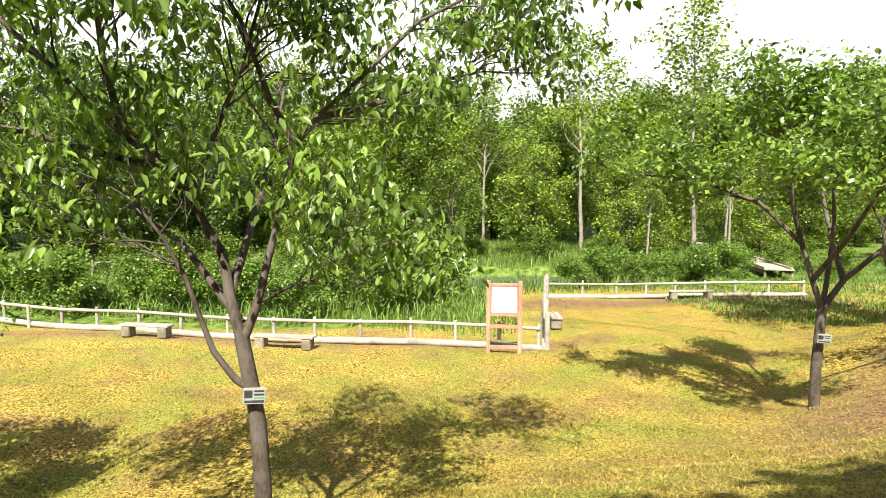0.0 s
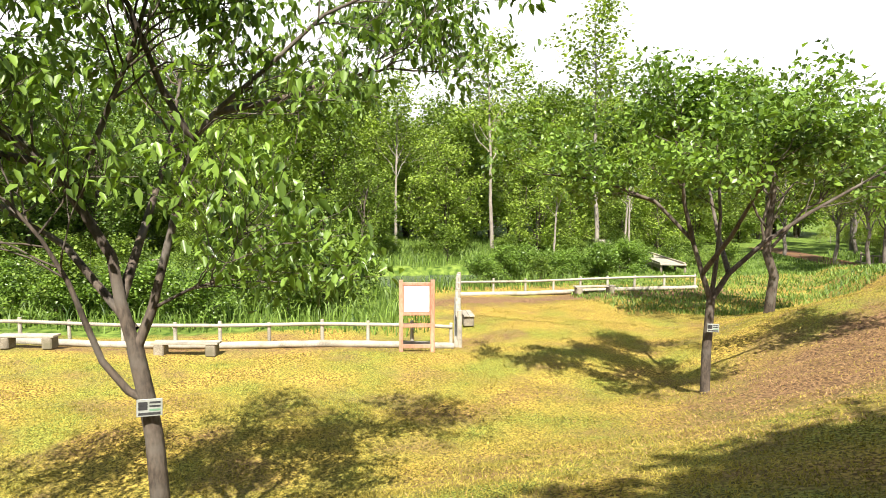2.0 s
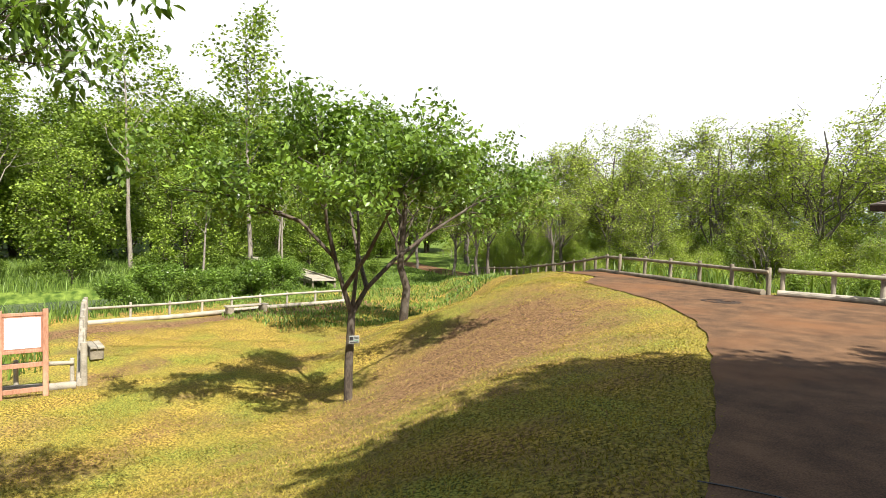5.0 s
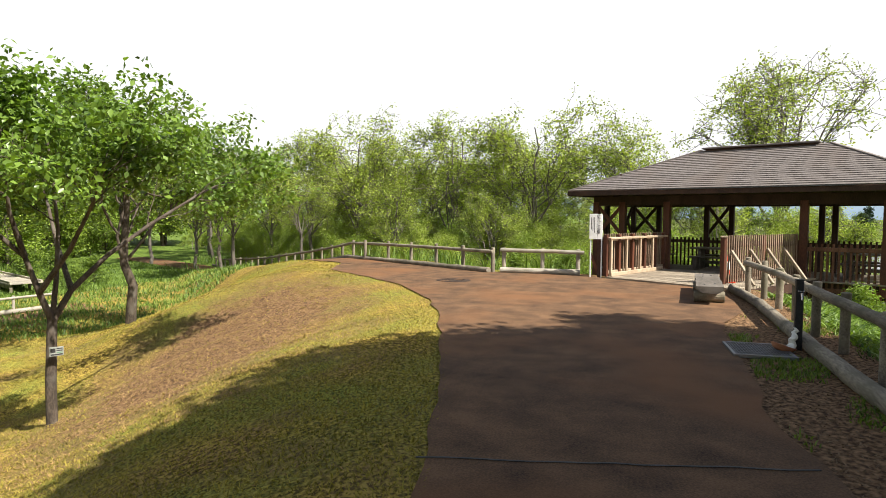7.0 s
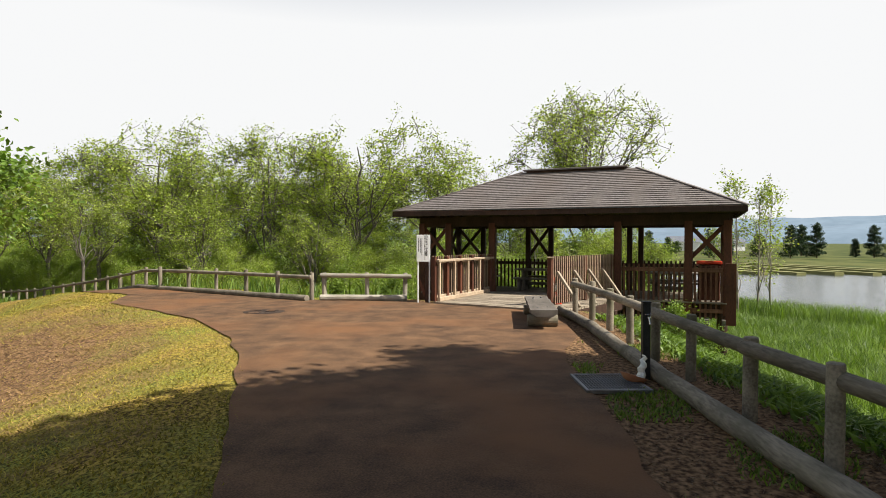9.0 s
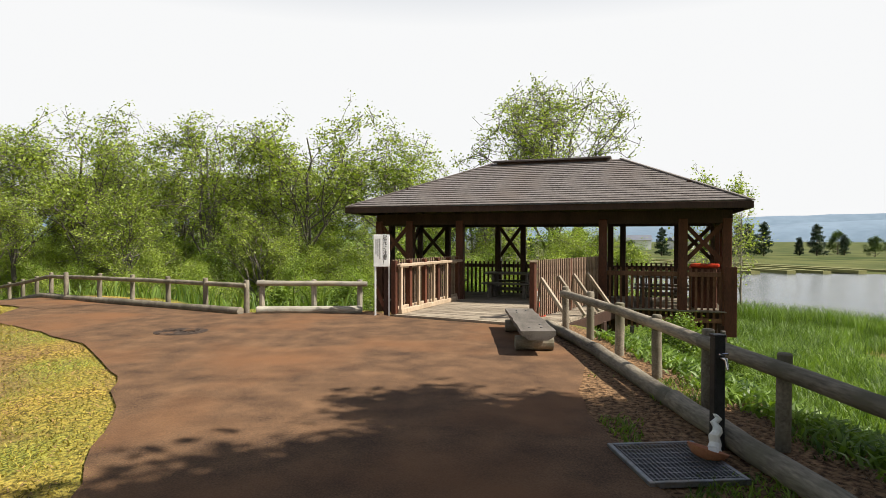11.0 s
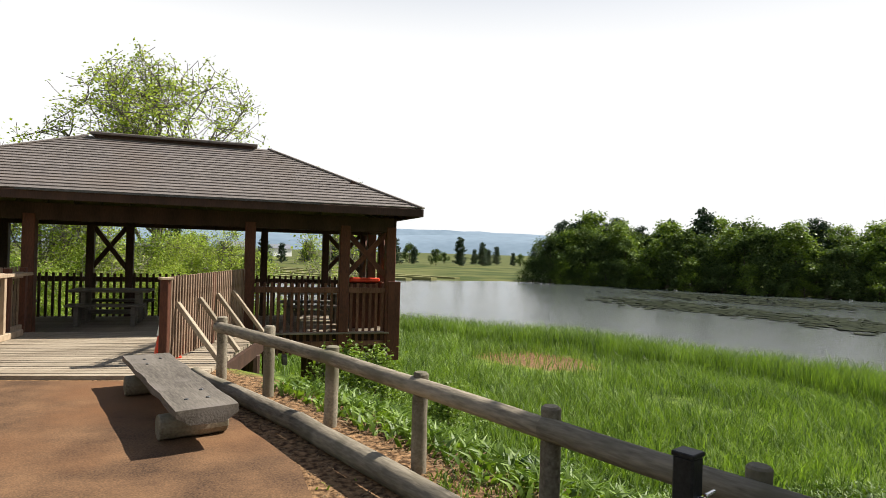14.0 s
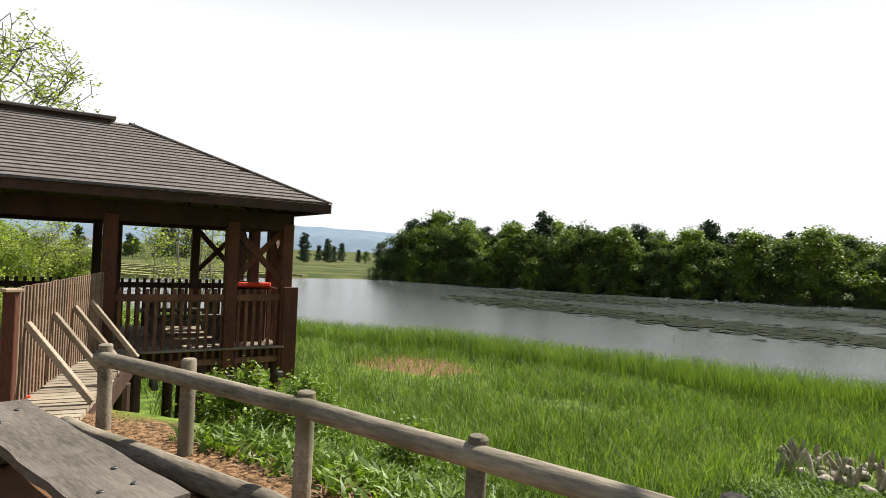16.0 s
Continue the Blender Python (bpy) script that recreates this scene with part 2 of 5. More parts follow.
def ground_material():
    """One sheet of ground: dry lawn, bare soil, marsh green and far field, blended by a mask on the mesh."""
    m = bpy.data.materials.new("ground")
    m.use_nodes = True
    n, l = m.node_tree.nodes, m.node_tree.links
    bsdf = n["Principled BSDF"]
    bsdf.inputs["Roughness"].default_value, bsdf.inputs["Specular IOR Level"].default_value = 0.95, 0.1
    tc = n.new("ShaderNodeTexCoord")

    def noise_ramp(scale, lo, hi, a, b, detail=6):
        t = n.new("ShaderNodeTexNoise")
        t.inputs["Scale"].default_value, t.inputs["Detail"].default_value = scale, detail
        l.new(tc.outputs["Object"], t.inputs["Vector"])
        r = n.new("ShaderNodeValToRGB")
        r.color_ramp.elements[0].position, r.color_ramp.elements[1].position = lo, hi
        r.color_ramp.elements[0].color, r.color_ramp.elements[1].color = (*a, 1), (*b, 1)
        l.new(t.outputs["Fac"], r.inputs["Fac"])
        return r.outputs["Color"], t.outputs["Fac"]

    def blend(fac, a, b):
        x = n.new("ShaderNodeMix")
        x.data_type = "RGBA"
        l.new(fac, x.inputs["Factor"])
        l.new(a, x.inputs["A"])
        l.new(b, x.inputs["B"])
        return x.outputs["Result"]

    lawn, _ = noise_ramp(22, 0.42, 0.58, (0.090, 0.058, 0.018), (0.50, 0.355, 0.075))
    lawn2, _ = noise_ramp(34, 0.42, 0.58, (0.062, 0.072, 0.014), (0.33, 0.33, 0.058))
    patch, _ = noise_ramp(0.55, 0.40, 0.62, (0, 0, 0), (1, 1, 1))
    lawn = blend(patch, lawn, lawn2)
    soil, _ = noise_ramp(18, 0.38, 0.64, (0.066, 0.037, 0.019), (0.31, 0.185, 0.095))
    bare, _ = noise_ramp(0.7, 0.50, 0.66, (0, 0, 0), (0.6, 0.6, 0.6))
    lawn = blend(bare, lawn, soil)
    marsh, _ = noise_ramp(3, 0.35, 0.7, (0.040, 0.075, 0.012), (0.18, 0.245, 0.045))
    field, _ = noise_ramp(0.12, 0.4, 0.6, (0.042, 0.062, 0.016), (0.11, 0.115, 0.038))
    mask = n.new("ShaderNodeVertexColor")
    mask.layer_name = "zone"
    sep = n.new("ShaderNodeSeparateColor")
    l.new(mask.outputs["Color"], sep.inputs["Color"])
    rag, ragf = noise_ramp(2.5, 0.3, 0.7, (0, 0, 0), (1, 1, 1))

    def ragged(channel):
        a = n.new("ShaderNodeMath")
        a.operation = "MULTIPLY_ADD"
        a.inputs[1].default_value, a.inputs[2].default_value = 0.7, -0.35
        l.new(ragf, a.inputs[0])
        b = n.new("ShaderNodeMath")
        b.operation, b.use_clamp = "ADD", True
        l.new(a.outputs[0], b.inputs[0])
        l.new(channel, b.inputs[1])
        c = n.new("ShaderNodeMapRange")
        c.inputs["From Min"].default_value, c.inputs["From Max"].default_value = 0.3, 0.7
        l.new(b.outputs[0], c.inputs["Value"])
        return c.outputs["Result"]

    colour = blend(ragged(sep.outputs["Red"]), lawn, soil)
    colour = blend(ragged(sep.outputs["Green"]), colour, marsh)
    colour = blend(sep.outputs["Blue"], colour, field)
    l.new(colour, bsdf.inputs["Base Color"])
    t = n.new("ShaderNodeTexNoise")
    t.inputs["Scale"].default_value, t.inputs["Detail"].default_value = 45, 6
    l.new(tc.outputs["Object"], t.inputs["Vector"])
    bp = n.new("ShaderNodeBump")
    bp.inputs["Strength"].default_value, bp.inputs["Distance"].default_value = 0.6, 0.03
    l.new(t.outputs["Fac"], bp.inputs["Height"])
    l.new(bp.outputs["Normal"], bsdf.inputs["Normal"])
    return m


def water_material():
    m = bpy.data.materials.new("water")
    m.use_nodes = True
    n, l = m.node_tree.nodes, m.node_tree.links
    bsdf = n["Principled BSDF"]
    bsdf.inputs["Base Color"].default_value = (0.06, 0.07, 0.065, 1)
    bsdf.inputs["Roughness"].default_value, bsdf.inputs["IOR"].default_value = 0.16, 1.33
    tc = n.new("ShaderNodeTexCoord")
    mp = n.new("ShaderNodeMapping")
    mp.inputs["Scale"].default_value = (1, 1.6, 1)
    l.new(tc.outputs["Object"], mp.inputs["Vector"])
    a = n.new("ShaderNodeTexNoise")
    a.inputs["Scale"].default_value, a.inputs["Detail"].default_value = 1.6, 6.0
    l.new(mp.outputs["Vector"], a.inputs["Vector"])
    bp = n.new("ShaderNodeBump")
    bp.inputs["Strength"].default_value, bp.inputs["Distance"].default_value = 0.7, 0.07
    l.new(a.outputs["Fac"], bp.inputs["Height"])
    l.new(bp.outputs["Normal"], bsdf.inputs["Normal"])
    return m


GROUND, WATER = ground_material(), water_material()


# ---- mesh helpers ----
def mesh_np(name, verts, faces, mat):
    """A mesh from arrays; all faces have the same number of corners."""
    verts, faces = np.asarray(verts, np.float32), np.asarray(faces, np.int32)
    me = bpy.data.meshes.new(name)
    me.vertices.add(len(verts))
    me.vertices.foreach_set("co", verts.ravel())
    k = faces.shape[1]
    me.loops.add(faces.size)
    me.loops.foreach_set("vertex_index", faces.ravel())
    me.polygons.add(len(faces))
    me.polygons.foreach_set("loop_start", np.arange(0, faces.size, k, dtype=np.int32))
    me.update(calc_edges=True)
    me.validate()
    me.materials.append(mat)
    return me


def smooth(me):
    me.polygons.foreach_set("use_smooth", [True] * len(me.polygons))
    return me


def bm_mesh(name, bm, mat, soft=False):
    bmesh.ops.recalc_face_normals(bm, faces=bm.faces)
    me = bpy.data.meshes.new(name)
    bm.to_mesh(me)
    bm.free()
    me.materials.append(mat)
    if soft:
        smooth(me)
        me.set_sharp_from_angle(angle=radians(32))
    return me


def put(name, me, parent=None, m=None, label=""):
    ob = new(name, me)
    if parent:
        ob.parent = parent
    if m is not None:
        ob.matrix_basis = m
    if label:
        ob["label"] = label
    return ob


def part(name, bm, mat, parent, label="", soft=False, m=None):
    return put(name, bm_mesh(name, bm, mat, soft), parent, m, label)


def thing(name, m, label, category, group="", kind=""):
    ob = new(name)
    ob.matrix_basis = m
    return tagged(ob, label, category, group, kind)


def add_box(bm, size, m=None, bevel=0.0):
    r = bmesh.ops.create_cube(bm, size=1.0)
    bmesh.ops.scale(bm, vec=size, verts=r["verts"])
    if bevel:
        edges = list({e for v in r["verts"] for e in v.link_edges})
        out = bmesh.ops.bevel(bm, geom=edges, offset=bevel, segments=1, affect="EDGES")
        verts = list({v for f in out["faces"] for v in f.verts} | {v for v in r["verts"] if v.is_valid})
    else:
        verts = r["verts"]
    if m is not None:
        bmesh.ops.transform(bm, matrix=m, verts=verts)
    return verts


def box(size, m=None, bevel=0.0):
    bm = bmesh.new()
    add_box(bm, size, m, bevel)
    return bm


def add_tube(bm, a, b, ra, rb=None, seg=10, wobble=0.0, cuts=1, cap=0.012):
    """A log from a to b with chamfered ends and a slightly uneven girth."""
    a, b = Vector(a), Vector(b)
    rb = ra if rb is None else rb
    way = (b - a).normalized()
    side = way.orthogonal().normalized()
    up = way.cross(side)
    length = (b - a).length
    stops = [(0, ra - cap), (cap / length, ra)] + [(i / cuts, None) for i in range(1, cuts)] + [(1 - cap / length, rb), (1, rb - cap)]
    rings = []
    for f, r in stops:
        r = ra + (rb - ra) * f if r is None else r
        off = Vector((random.uniform(-1, 1), random.uniform(-1, 1), random.uniform(-1, 1))) * wobble
        rings.append([bm.verts.new(a + way * length * f + off + (side * math.cos(t) + up * math.sin(t)) * r * (1 + random.uniform(-1, 1) * wobble * 2))
                      for t in (2 * math.pi * k / seg for k in range(seg))])
    for p, q in zip(rings, rings[1:]):
        for k in range(seg):
            bm.faces.new((p[k], p[(k + 1) % seg], q[(k + 1) % seg], q[k]))
    bm.faces.new(rings[0][::-1])
    bm.faces.new(rings[-1])


def tube(a, b, ra, rb=None, seg=10, wobble=0.0, cuts=1, cap=0.012):
    bm = bmesh.new()
    add_tube(bm, a, b, ra, rb, seg, wobble, cuts, cap)
    return bm


def add_beam(bm, a, b, w, h, bevel=0.0):
    """A squared timber from a to b: w across, h upright."""
    a, b = Vector(a), Vector(b)
    way = (b - a).normalized()
    side = way.cross(Vector((0, 0, 1)))
    side = side.normalized() if side.length > 1e-4 else Vector((1, 0, 0))
    up = side.cross(way)
    m = Matrix((side, way, up)).transposed().to_4x4()
    m.translation = (a + b) / 2
    return add_box(bm, (w, (b - a).length, h), m, bevel)


def beam(a, b, w, h, bevel=0.0):
    bm = bmesh.new()
    add_beam(bm, a, b, w, h, bevel)
    return bm


# ---- the lie of the land ----
PLATEAU = np.array([(-60, -22), (-20, -9.2), (0, -4.6), (4, -3.6), (8, -3.15), (14.5, -3.1), (16.1, -2.8), (16.9, -2.3), (17.9, 0.3), (18.5, 0.8), (18.6, 3.2), (19.9, 5.4),
                    (21.2, 8.0), (20.0, 9.2), (17.3, 8.3), (14.5, 4.7), (12.2, 3.15), (10.5, 2.4), (9.0, 1.9), (6.5, 1.1), (4.7, 0.6), (2.2, 0.1), (0, -0.7), (-20, -4.5), (-60, -16)])
RAMP = np.array([(20.0, 7.2, 0.0), (22.0, 10.2, -0.05), (24.4, 13.2, -0.5), (32.0, 21.2, -1.6), (40.0, 32.0, -2.6), (46.0, 44.0, -2.6)])
LAKE = np.array([(-90, -40), (-20, -27), (7, -24.5), (15.5, -24.0), (25.7, -23.2), (33.8, -19.5), (50, -12), (74, -8), (80, -40), (72, -65), (60, -73), (37, -78), (17, -87), (3, -91), (-40, -102), (-120, -120), (-200, -110), (-160, -60)])
PAVED = np.array([(-60, -21), (-20, -8.2), (0, -3.6), (4.0, -2.0), (6.4, -1.67), (7.9, -1.76), (10.45, -1.80), (11.2, -1.95), (12.4, -2.35), (14.6, -2.5), (15.6, -2.45), (16.1, -1.9),
                  (17.3, 0.05), (17.6, 0.35), (18.15, 0.7), (18.2, 3.1), (19.6, 5.5), (20.8, 8.0), (20.0, 8.9), (17.3, 8.0), (14.45, 4.7), (12.2, 3.15), (10.5, 2.4), (9.05, 1.9),
                  (6.5, 1.1), (4.7, 0.65), (2.4, 0.2), (0, -0.9), (-20, -4.8), (-60, -16.5)])
POND = np.array([(4, 30), (8, 27.5), (13, 29), (17, 31), (15, 36), (9, 37), (4, 35)])


def ss(u):
    u = np.clip(u, 0, 1)
    return u * u * (3 - 2 * u)


def poly_dist(px, py, poly):
    """Distance to a polygon's edge, negative inside."""
    best = np.full(px.shape, 1e9)
    inside = np.zeros(px.shape, bool)
    for (ax, ay), (bx, by) in zip(poly, np.roll(poly, -1, 0)):
        dx, dy = bx - ax, by - ay
        t = np.clip(((px - ax) * dx + (py - ay) * dy) / (dx * dx + dy * dy), 0, 1)
        best = np.minimum(best, np.hypot(px - ax - t * dx, py - ay - t * dy))
        cross = ((ay > py) != (by > py)) & (px < (bx - ax) * (py - ay) / (by - ay + 1e-12) + ax)
        inside ^= cross
    return np.where(inside, -best, best)


def line_near(px, py, line):
    best, z = np.full(px.shape, 1e9), np.zeros(px.shape)
    for a, b in zip(line, line[1:]):
        dx, dy = b[0] - a[0], b[1] - a[1]
        t = np.clip(((px - a[0]) * dx + (py - a[1]) * dy) / (dx * dx + dy * dy), 0, 1)
        d = np.hypot(px - a[0] - t * dx, py - a[1] - t * dy)
        z = np.where(d < best, a[2] + t * (b[2] - a[2]), z)
        best = np.minimum(best, d)
    return best, z


def ripple(px, py):
    return 0.05 * np.sin(px * 0.9 + 1.3 * np.sin(py * 0.7)) + 0.04 * np.sin(py * 1.3 + px * 0.4) + 0.02 * np.sin(px * 3.1 + py * 2.3)


def land(px, py):
    px, py = np.asarray(px, float), np.asarray(py, float)
    d = poly_dist(px, py, PLATEAU)
    north = ss((py - 0.35 * px + 4) / 6)
    h = -north * 2.45 * ss((d - 0.1) / 8.8) - (1 - north) * 2.35 * ss((d - 0.2) / 5.0)
    rd, rz = line_near(px, py, RAMP)
    h = np.maximum(h, rz - 2.4 * ss((rd - 1.6) / 5.0))
    h = h + ripple(px, py) * np.clip(d / 3, 0, 1) * np.clip((rd - 1.6) / 2, 0, 1)
    h = np.where(h > 0.02, 0.02 * np.clip(d, 0, 1), h)
    h = h + 5.0 * ss((py - 62) / 60)
    h = h - 0.9 * ss((0.5 - poly_dist(px, py, POND)) / 1.5)
    ld = poly_dist(px, py, LAKE)
    return np.where(ld < 1.5, np.minimum(h, -2.35 - 1.6 * ss((1.5 - ld) / 5)), h)


def ground_at(x, y):
    return float(land(np.array([x]), np.array([y]))[0])


def lines(lo, hi, step, far):
    mid = np.arange(lo, hi + 1e-6, step)
    grow = step * np.cumsum(1.28 ** np.arange(1, 40))
    grow = grow[grow < far]
    return np.r_[(lo - grow)[::-1], mid, hi + grow]


GX, GY = lines(-16, 46, 0.45, 2500), lines(-30, 36, 0.45, 2500)
MX, MY = np.meshgrid(GX, GY)
MZ = land(MX, MY)
w, h = len(GX), len(GY)
idx = np.arange(w * h).reshape(h, w)
ground_mesh = mesh_np("ground", np.stack([MX, MY, MZ], -1).reshape(-1, 3),
                      np.stack([idx[:-1, :-1], idx[:-1, 1:], idx[1:, 1:], idx[1:, :-1]], -1).reshape(-1, 4), GROUND)
smooth(ground_mesh)
ground = put("ground", ground_mesh)
tagged(ground, "sloping ground of dry yellow lawn, bare soil and marsh", "ground", kind="structure")
zone = ground_mesh.color_attributes.new("zone", "FLOAT_COLOR", "POINT")
pd = poly_dist(MX, MY, PLATEAU)
rd, _ = line_near(MX, MY, RAMP)
south = 1 - ss((MY - 0.35 * MX + 6.5) / 4)
soil = np.clip(1.2 - np.abs(pd + 0.6) / 1.3, 0, 1) * south
soil = np.maximum(soil, 1.0 * (poly_dist(MX, MY, PAVED) > -0.3) * (pd < 0.6) * (MY < -1.2) * (MX > 1.5))
soil = np.maximum(soil, 0.62 * np.exp(-((MY - (15.5 + 0.3 * np.abs(MX - 5))) / 0.9) ** 2) * (MX < 9) * (MX > -14))
soil = np.maximum(soil, 0.66 * np.exp(-((MX + 3.6) / 2.6) ** 2 - ((MY - 4.6) / 1.6) ** 2))
soil = np.maximum(soil, 0.62 * np.exp(-((MX - 3.2) / 1.8) ** 2 - ((MY - 6.2) / 1.2) ** 2))
soil = np.maximum(soil, 0.75 * np.exp(-((MY - 22.6) / 1.6) ** 2) * (MX > 7) * (MX < 22))
soil = np.maximum(soil, 0.8 * np.exp(-((MY - 63) / 4.0) ** 2) * (MX > -10) * (MX < 45))
soil = np.maximum(soil, 0.95 * np.exp(-((MX - 11.0 - 0.5 * (MY - 6.5)) / 5.0) ** 2 - ((MY - 7.2) / 3.4) ** 2))
soil = np.maximum(soil, 1.0 * np.exp(-((MX - 23.5) / 2.4) ** 4 - ((MY + 17.6) / 1.7) ** 4))
marsh = np.clip((pd - 0.15) / 0.9, 0, 1) * south * (1 - np.exp(-((MX - 23.5) / 2.4) ** 4 - ((MY + 17.6) / 1.7) ** 4))
marsh = np.maximum(marsh, ss((MY - 17.8 - 0.25 * np.maximum(-MX, 0) - 8.0 * ss((MX - 5.5) / 2)) / 2.0))
marsh = np.maximum(marsh, ss((MX - 19.2 - np.maximum(MY - 5, 0)) / 2.0) * (MY > -6))
far_field = ss((np.hypot(MX - 15, MY) - 55) / 20) * (MY < 30)
rgba = np.stack([soil, marsh, far_field, np.ones_like(soil)], -1).astype(np.float32)
zone.data.foreach_set("color", rgba.reshape(-1))


def sheet(name, poly, z, mat, step=0.5, rough_edge=0.04):
    """A flat polygon with a slightly uneven outline."""
    bm = bmesh.new()
    pts = []
    for a, b in zip(poly, np.roll(poly, -1, 0)):
        k = max(1, int(np.hypot(*(b - a)) / step))
        for i in range(k):
            p = a + (b - a) * i / k
            q = Vector((p[0] * 1.7, p[1] * 1.7, 0))
            pts.append((p[0] + rough_edge * noise.noise(q), p[1] + rough_edge * noise.noise(q + Vector((9, 4, 2)))))
    vs = [bm.verts.new((x, y, z)) for x, y in pts]
    f = bm.faces.new(vs)
    if f.normal.z < 0:
        f.normal_flip()
    bmesh.ops.triangulate(bm, faces=bm.faces[:])
    return bm_mesh(name, bm, mat)


water = put("lake", sheet("lake", LAKE, -2.48, WATER, 3.0, 0.6))
tagged(water, "grey rippled lake under a white sky", "water", kind="structure")
pond = put("pond", sheet("pond", np.array([(3, 29), (8, 26.5), (14, 28), (18, 30), (16, 37), (9, 38), (3, 36)]), -2.98, WATER, 1.0, 0.3))
tagged(pond, "dark still pond water among the reeds", "water", kind="structure")

# paved walk with its expansion joints
road = put("paved_path", sheet("paved_path", PAVED, 0.024, PATH_MAT, 0.35, 0.07))
tagged(road, "worn reddish-brown asphalt path with stains and cracks", "path", kind="structure")
ramp_pts, ramp_faces = [], []
for i, s in enumerate(np.linspace(0, 1, 60)):
    k = s * (len(RAMP) - 1)
    a = int(min(k, len(RAMP) - 2))
    p = RAMP[a] + (RAMP[a + 1] - RAMP[a]) * (k - a)
    way = RAMP[a + 1] - RAMP[a]
    side = np.array([-way[1], way[0]]) / np.hypot(way[0], way[1])
    for off in (-1.25, 0, 1.25):
        x, y = p[0] + side[0] * off, p[1] + side[1] * off
        ramp_pts.append((x, y, max(ground_at(x, y), p[2]) + 0.03))
    if i:
        b = 3 * i
        ramp_faces += [(b - 3, b - 2, b + 1, b), (b - 2, b - 1, b + 2, b + 1)]
ramp_path = put("sloping_path", mesh_np("sloping_path", ramp_pts, ramp_faces, PATH_MAT))
tagged(ramp_path, "brown path running down along the log fence", "path", kind="structure")
for x0, y0, x1, y1 in ((4.9, 0.75, 5.5, -1.75),):
    bm = bmesh.new()
    prev = Vector((x0, y0, 0.028))
    for i in range(1, 15):
        p = Vector((x0 + (x1 - x0) * i / 14 + random.uniform(-0.02, 0.02), y0 + (y1 - y0) * i / 14, 0.028))
        add_beam(bm, prev, p, 0.018, 0.004)
        prev = p
    tagged(part("path_joint", bm, INK, None), "dark joint across the asphalt", "joint", kind="structure")


# ---- timber fences ----
def log_fence(name, posts, height, label, mat, post_r=0.06, rail_r=0.055, base_r=0.085, base_off=0.3, base=True, group="log fences", side=1, rail_drop=0.06):
    """Round posts carrying one round rail near their tops, with a log lying at the foot."""
    root = thing(name, pose(posts[0][0], posts[0][1], posts[0][2]), label, "fence", group)
    inv = Vector(posts[0])
    pts = [Vector(p) - inv for p in posts]
    for p in pts:
        r = post_r * random.uniform(0.93, 1.08)
        lean = Vector((random.uniform(-0.012, 0.012), random.uniform(-0.012, 0.012), 0))
        part("post", tube(p - Vector((0, 0, 0.35)), p + Vector((0, 0, height + random.uniform(-0.015, 0.02))) + lean, r * 1.04, r, 14, 0.003, 3), mat, root, soft=True)
    for k in range(0, len(pts) - 1, 2):
        a, b = pts[k], pts[min(k + 2, len(pts) - 1)]
        way = (b - a).normalized()
        off = way.cross(Vector((0, 0, 1))).normalized() * (-side * (post_r * 0.75))
        up = Vector((0, 0, height - rail_drop - rail_r))
        part("rail", tube(a + up + off - way * 0.03, b + up + off + way * 0.02, rail_r * 1.05, rail_r, 16, 0.004, 5, 0.01), LOG_RAIL if mat is LOG else mat, root, soft=True)
        if base:
            o2 = way.cross(Vector((0, 0, 1))).normalized() * (-side * base_off)
            z2 = Vector((0, 0, base_r * 0.85))
            part("base_log", tube(a + o2 + z2 - way * 0.05, b + o2 + z2 + way * 0.04, base_r * 1.06, base_r, 16, 0.008, 6, 0.012), LOG_RAIL if mat is LOG else mat, root, soft=True)
    return root


def on_ground(pts, raise_=0.0):
    return [(x, y, ground_at(x, y) + raise_) for x, y in pts]


# the fence along the lake side
near_posts = [(15.66, -2.97), (14.58, -3.08), (13.22, -3.07), (11.85, -3.03), (10.59, -2.99), (9.48, -3.0), (7.98, -2.93), (6.73, -2.87), (5.4, -2.98), (4.1, -3.22), (2.8, -3.6), (1.5, -3.95), (0.2, -4.35)]
log_fence("log_fence", [(x, y, 0.0) for x, y in near_posts], 0.74, "weathered round-log fence with a foot log beside the path", LOG, 0.058, 0.062, 0.088, 0.30, side=-1, rail_drop=0.045)
# the fence round the bend
bend = [(18.15, 3.25), (18.75, 4.3), (19.5, 5.4), (20.15, 6.5), (20.8, 7.6), (21.5, 8.8)]
bend = [(x, y, 0.0) for x, y in bend]
for s in np.linspace(0.06, 1.0, 20):
    x, y = 21.5 + (41.5 - 21.5) * s, 8.8 + (31.0 - 8.8) * s ** 1.08
    bend.append((x, y, ground_at(x, y)))
log_fence("log_fence", bend, 0.72, "long weathered log fence running round the bend and downhill", LOG, 0.055, 0.05, 0.085, 0.22, side=1)
pale = thing("barrier_fence", pose(18.25, 0.75, 0), "pale peeled-log barrier beside the deck entrance", "fence", "log fences")
for y in (0.12, 1.1, 2.2):
    part("post", tube((0, y, -0.3), (0.0, y, 0.72), 0.062, 0.058, 10, 0.004, 3), LOG_PALE, pale)
part("rail", tube((-0.06, -0.05, 0.63), (-0.06, 2.3, 0.66), 0.055, 0.058, 12, 0.006, 6), LOG_PALE, pale)
part("base_log", tube((-0.16, 0.05, 0.09), (-0.16, 2.28, 0.09), 0.085, 0.08, 12, 0.008, 6), LOG_PALE, pale)


